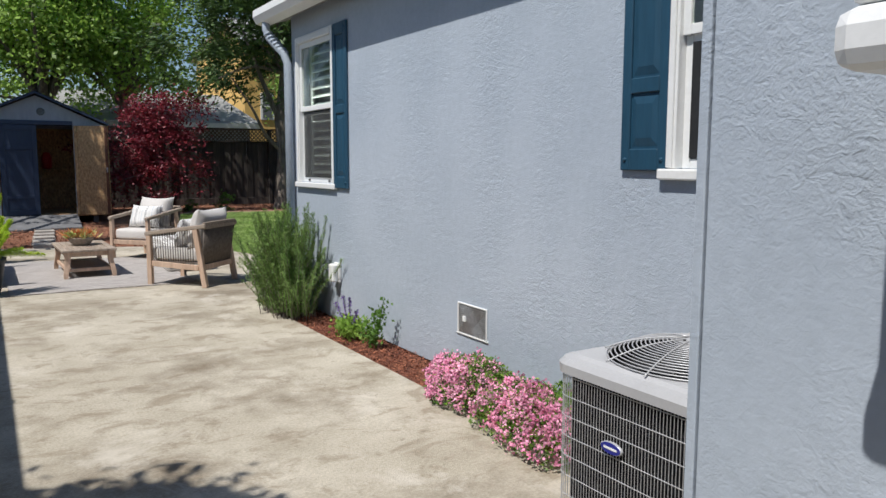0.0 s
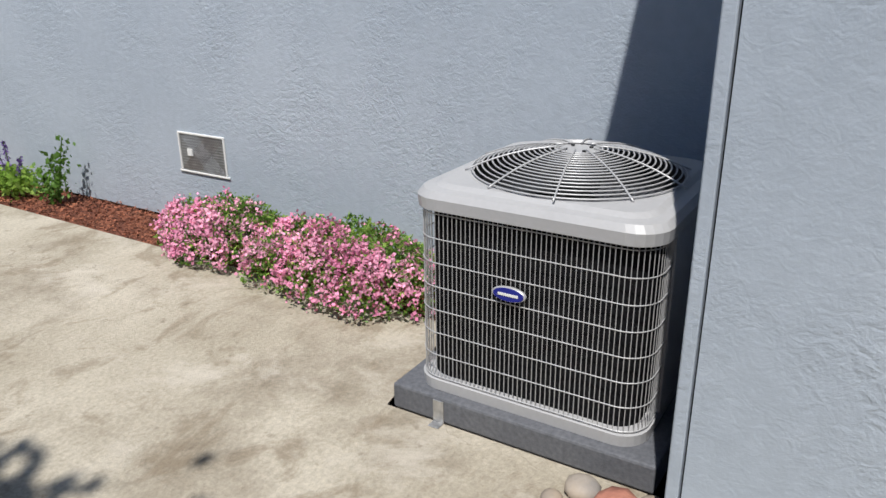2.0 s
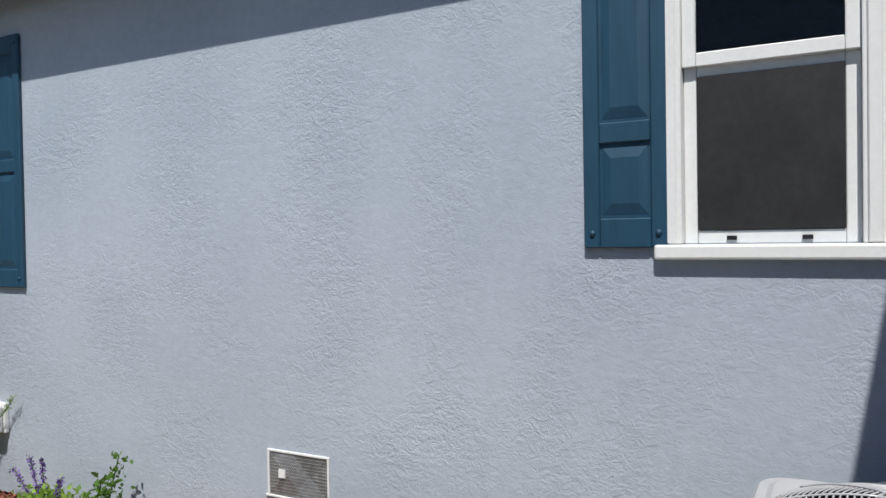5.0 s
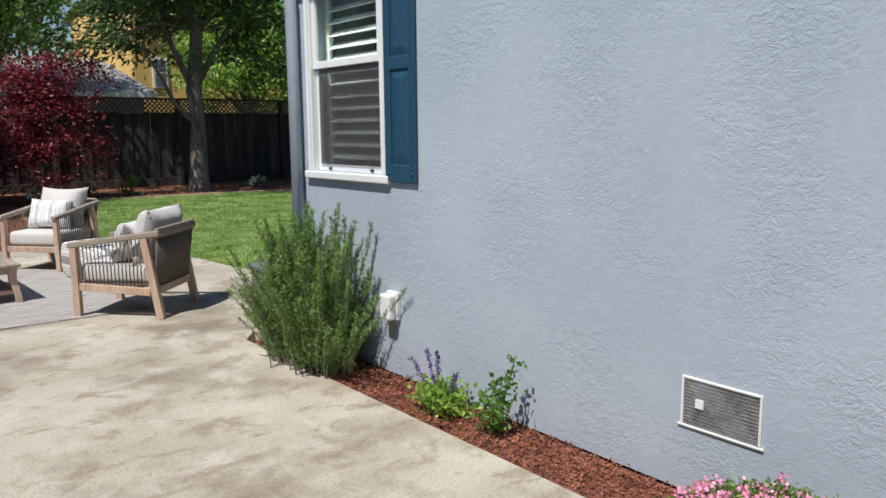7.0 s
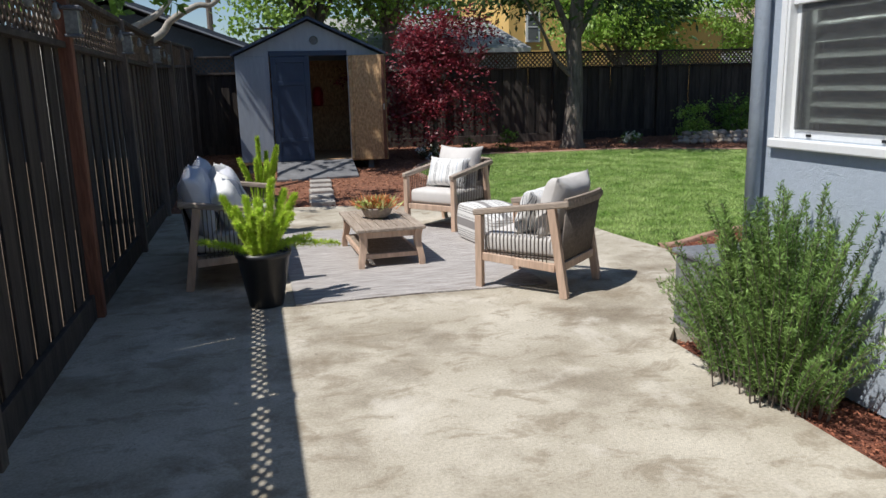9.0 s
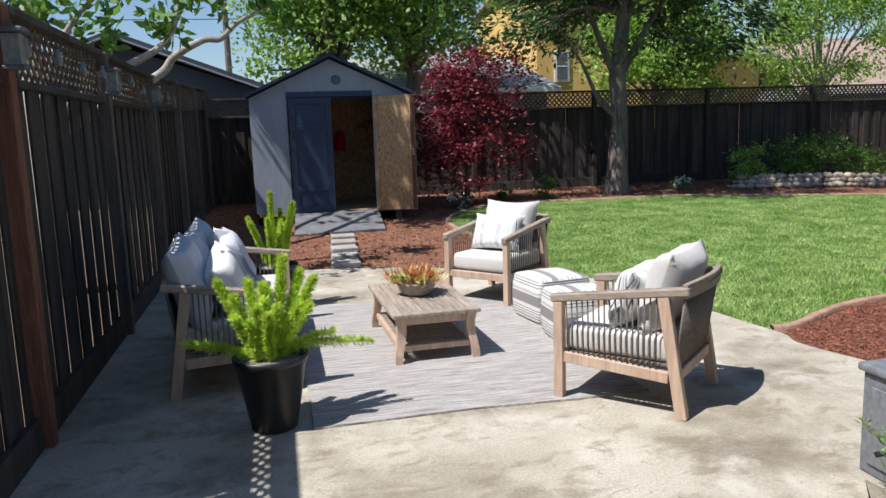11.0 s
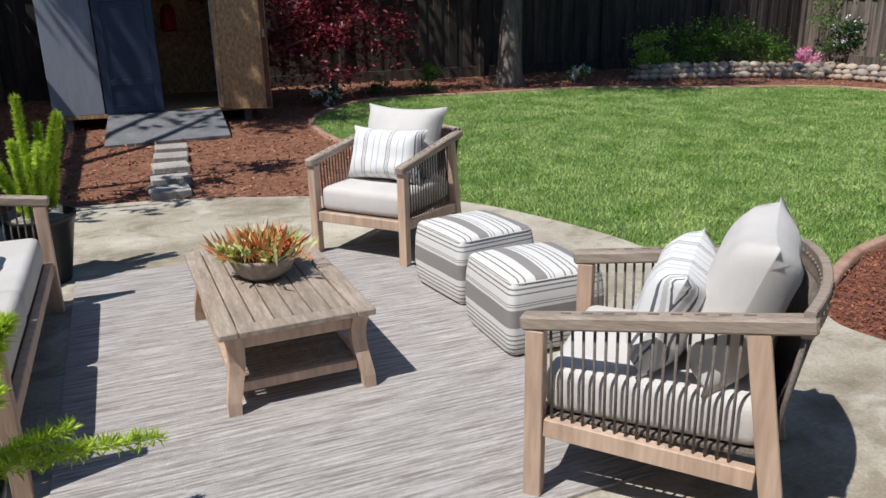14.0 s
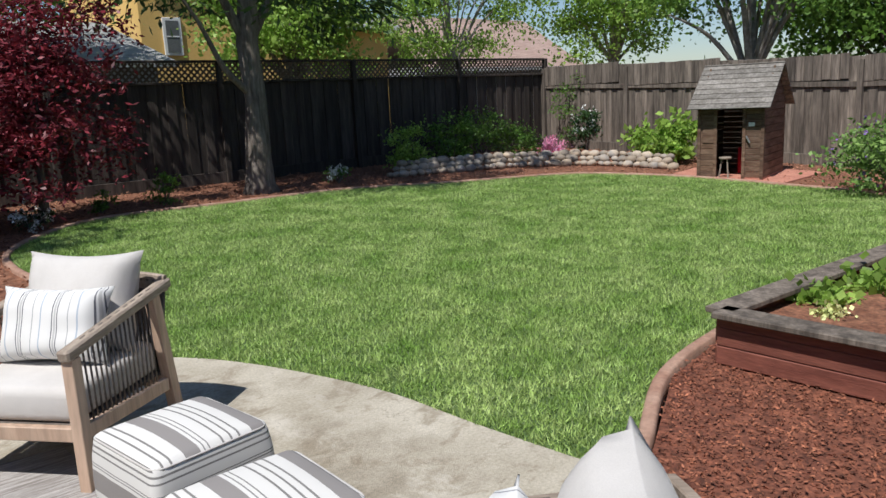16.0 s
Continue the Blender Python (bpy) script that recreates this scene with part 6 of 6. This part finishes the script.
house("neighbour_house", -8.3, -2.75, 19.6, 27, 2.45, 3.5, DARKWALL, ROOFDARK, "dark slate neighbour house with a low gable", True)
house("yellow_house", 7.0, 13.0, 30, 38, 6.4, 7.8, YELLOW, ROOFGREY, "two-storey yellow stucco house behind the fence", False, ((7.75, 8.15, 3.2, 4.15),))
house("grey_roof_house", -1.0, 6.2, 26.8, 33, 2.75, 3.9, GREYWALL, ROOFGREY, "grey house with a shingle roof behind the maple", False, ((3.5, 4.4, 1.6, 2.4),))
house("tan_roof_house", 18.0, 27.0, 30, 36, 2.7, 4.8, GREYWALL, ROOFPINK, "house with a tan shingle roof beyond the fence", False)
house("yellow_wing", 13.6, 16.5, 30.5, 36, 4.2, 5.2, YELLOW, ROOFGREY, "yellow stucco house wing behind the birch", False)
pole = thing("utility_pole", pose(-4.0, 33, 0), "wooden utility pole with overhead cables", "pole")
bm = bmesh.new()
tube(bm, [(0, 0, 0), (0, 0, 8)], [0.14, 0.1], 8)
part("mast", bm, BARK, pole)
for z in (6.2, 7.0):
    bm = bmesh.new()
    tube(bm, [(x, -0.02 * abs(x), z - 0.4 * math.sin(math.pi * (x + 30) / 60) + (x * 0.01)) for x in np.linspace(-30, 30, 16)], 0.015, 4)
    part("cable", bm, BLACK, pole)

# ---- fences ----


def lattice_panel(length, h):
    bm = bmesh.new()
    pitch = 0.105
    for s in (-1, 1):
        k = -h
        while k < length:
            a0, a1 = max(0.0, k), min(length, k + h)
            if a1 - a0 > 0.03:
                z0, z1 = (a0 - k, a1 - k) if s > 0 else (h - (a0 - k), h - (a1 - k))
                beam(bm, (a0, 0.006 * s, z0), (a1, 0.006 * s, z1), 0.034, 0.006, 0, (0, 1, 0))
            k += pitch
    return mesh_of("lattice", bm, LATTICE)


BOARDS = {}


def board_mesh(h, material, seed, w=0.158):
    key = (round(h, 2), material.name, seed)
    if key not in BOARDS:
        bm = bmesh.new()
        box(bm, 0, w, -0.009, 0.009, 0, h, 0.003)
        for v in bm.verts:
            v.co.y += 0.004 * noise.noise(v.co * 5 + Vector((seed * 3, 0, 0)))
        BOARDS[key] = mesh_of("board", bm, material)
    return BOARDS[key]


def fence(name, a, b, label, h_board, h_top, bay, board_m, post_m, side, lattice=True, base=0.14, newer=None):
    """A board fence from a to b. side: which side of the boards the posts and rails stand on."""
    a, b = Vector((*a, 0)), Vector((*b, 0))
    L = (b - a).length
    f = thing(name, pose(a.x, a.y, 0, 0, 0, math.degrees(math.atan2(b.y - a.y, b.x - a.x))), label, "fence", kind="structure")
    ground = lambda s: rise(0, a.y + (b.y - a.y) * s / L)  # noqa: E731
    n = int(L / 0.148)
    for k in range(n):
        s = k * 0.148
        part("board", board_mesh(h_board - base, board_m, k % 7), None, f, m=pose(s + RNG.uniform(0, 0.003), (0.011 if k % 2 else -0.011) + RNG.uniform(-0.001, 0.001), ground(s) + base, 0, RNG.uniform(-0.25, 0.25), RNG.uniform(-1, 1)))
    count = round(L / bay)
    step = L / count
    lat = lattice_panel(step - 0.1, h_top - h_board - 0.07) if lattice else None
    for k in range(count + 1):
        s = k * step
        bm = bmesh.new()
        box(bm, -0.045, 0.045, -0.045, 0.045, -0.1, h_top - 0.01 if lattice else h_board - 0.05, 0.006)
        part("post", bm, POST_RED if k == newer else post_m, f, "newer red-brown post" if k == newer else "", m=pose(s, side * 0.056, ground(s)))
        if k == count:
            continue
        g0, g1 = ground(s), ground(s + step)
        rails = [(h_board + 0.002, 0.09, 0.04), (h_top - 0.02, 0.12, 0.04)] if lattice else [(h_board - 0.45, 0.05, 0.09)]
        for z, w, d in rails:
            bm = bmesh.new()
            beam(bm, (s + 0.047, side * 0.025, g0 + z), (s + step - 0.047, side * 0.025, g1 + z), w, d, 0.004)
            part("rail", bm, board_m if lattice else FENCE_GREY, f)
        bm = bmesh.new()
        beam(bm, (s + 0.047, side * 0.035, g0 + 0.07), (s + step - 0.047, side * 0.035, g1 + 0.07), 0.04, 0.2, 0.004)
        part("kickboard", bm, board_m, f)
        if not lattice:
            for q in range(int((step - 0.1) / 0.15)):
                part("top_board", board_mesh(0.42, board_m, q % 7, 0.142), None, f, m=pose(s + 0.05 + 0.15 * q, side * 0.05, (g0 + g1) / 2 + h_board - 0.4 + RNG.uniform(-0.008, 0.008)))
        if lattice:
            part("lattice", lat, None, f, m=pose(s + 0.05, side * 0.02, (g0 + g1) / 2 + h_board + 0.025))
    return f


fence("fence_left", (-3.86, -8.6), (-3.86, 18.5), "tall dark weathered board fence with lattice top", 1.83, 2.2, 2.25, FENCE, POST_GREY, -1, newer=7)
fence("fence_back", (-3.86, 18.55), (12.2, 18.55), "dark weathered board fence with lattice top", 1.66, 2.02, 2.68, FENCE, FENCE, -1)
fence("fence_right", (12.2, 18.5), (12.2, 4.5), "grey weathered board fence without lattice", 1.82, 1.82, 2.4, FENCE_GREY, FENCE_GREY, -1, False)
fence("fence_end", (12.2, 4.5), (9.0, 4.5), "grey weathered board fence closing the garden", 1.82, 1.82, 1.6, FENCE_GREY, FENCE_GREY, 1, False)

# Solar lanterns and string bulbs on the left fence.
for y in (7.2, 9.46, 11.72):
    ln = thing("fence_lantern", pose(-3.74, y, 1.98), "small grey solar lantern fixed to the fence post", "lantern", "fence lanterns")
    part("cap", box(bmesh.new(), -0.06, 0.06, -0.06, 0.06, 0.07, 0.095, 0.006), PAD, ln)
    part("body", box(bmesh.new(), -0.042, 0.042, -0.042, 0.042, -0.08, 0.069, 0.004), LENS, ln)
    part("base", box(bmesh.new(), -0.05, 0.05, -0.05, 0.05, -0.1, -0.081, 0.004), PAD, ln)
sl = thing("string_lights", pose(0, 0, 0), "string of small clear bulbs along the fence", "string lights")
bm = bmesh.new()
tube(bm, [(-3.78, y, 2.12 - 0.05 * abs(math.sin(y * 2.4))) for y in np.linspace(5.5, 14, 70)], 0.004, 4)
part("cable", bm, BLACK, sl)
for k in range(14):
    y = 5.7 + 0.6 * k
    bm = bmesh.new()
    lathe(bm, [(0.012, 0), (0.014, -0.03), (0.028, -0.06), (0.022, -0.09), (0.005, -0.1)], 10)
    part("bulb", bm, LENS, sl, smooth=True, m=pose(-3.77, y, 2.1 - 0.05 * abs(math.sin(y * 2.4))))

# ---- dry stone edging ----
STONES = []
for k in range(7):
    bm = bmesh.new()
    bmesh.ops.create_icosphere(bm, subdivisions=2, radius=1)
    for v in bm.verts:
        v.co *= 1 + 0.22 * noise.noise(v.co * 1.2 + Vector((k * 5, 0, 0)))
        v.co = Vector((v.co.x * 0.115, v.co.y * 0.095, v.co.z * 0.078))
    STONES.append(mesh_of("stone", bm, STONE, True))
edging = thing("stone_edging", pose(0, 0, 0), "low wall of rounded river stones along the bed", "stone edging")
run = spline([(6.3, 16.75), (7.4, 16.5), (8.6, 16.1), (9.5, 15.5), (10.0, 14.6), (10.15, 13.6)], 12)
seg = [math.dist(p, q) for p, q in zip(run, run[1:])]
total = sum(seg)
for course in range(3):
    s = 0.1 * course
    while s < total - 0.1:
        acc, k = 0, 0
        while k < len(seg) - 1 and acc + seg[k] < s:
            acc += seg[k]
            k += 1
        t = (s - acc) / seg[k]
        x, y = run[k][0] + (run[k + 1][0] - run[k][0]) * t, run[k][1] + (run[k + 1][1] - run[k][1]) * t
        ang = math.degrees(math.atan2(run[k + 1][1] - run[k][1], run[k + 1][0] - run[k][0]))
        sc = RNG.uniform(0.55, 1.1)
        part("stone", STONES[int(RNG.integers(0, 7))], None, edging, m=pose(x + 0.07 * course, y + 0.07 * course, rise(x, y) + 0.03 + 0.082 * course, RNG.uniform(-10, 10), RNG.uniform(-12, 12), ang + RNG.uniform(-15, 15)) @ Matrix.Scale(sc, 4))
        s += 0.2 * sc
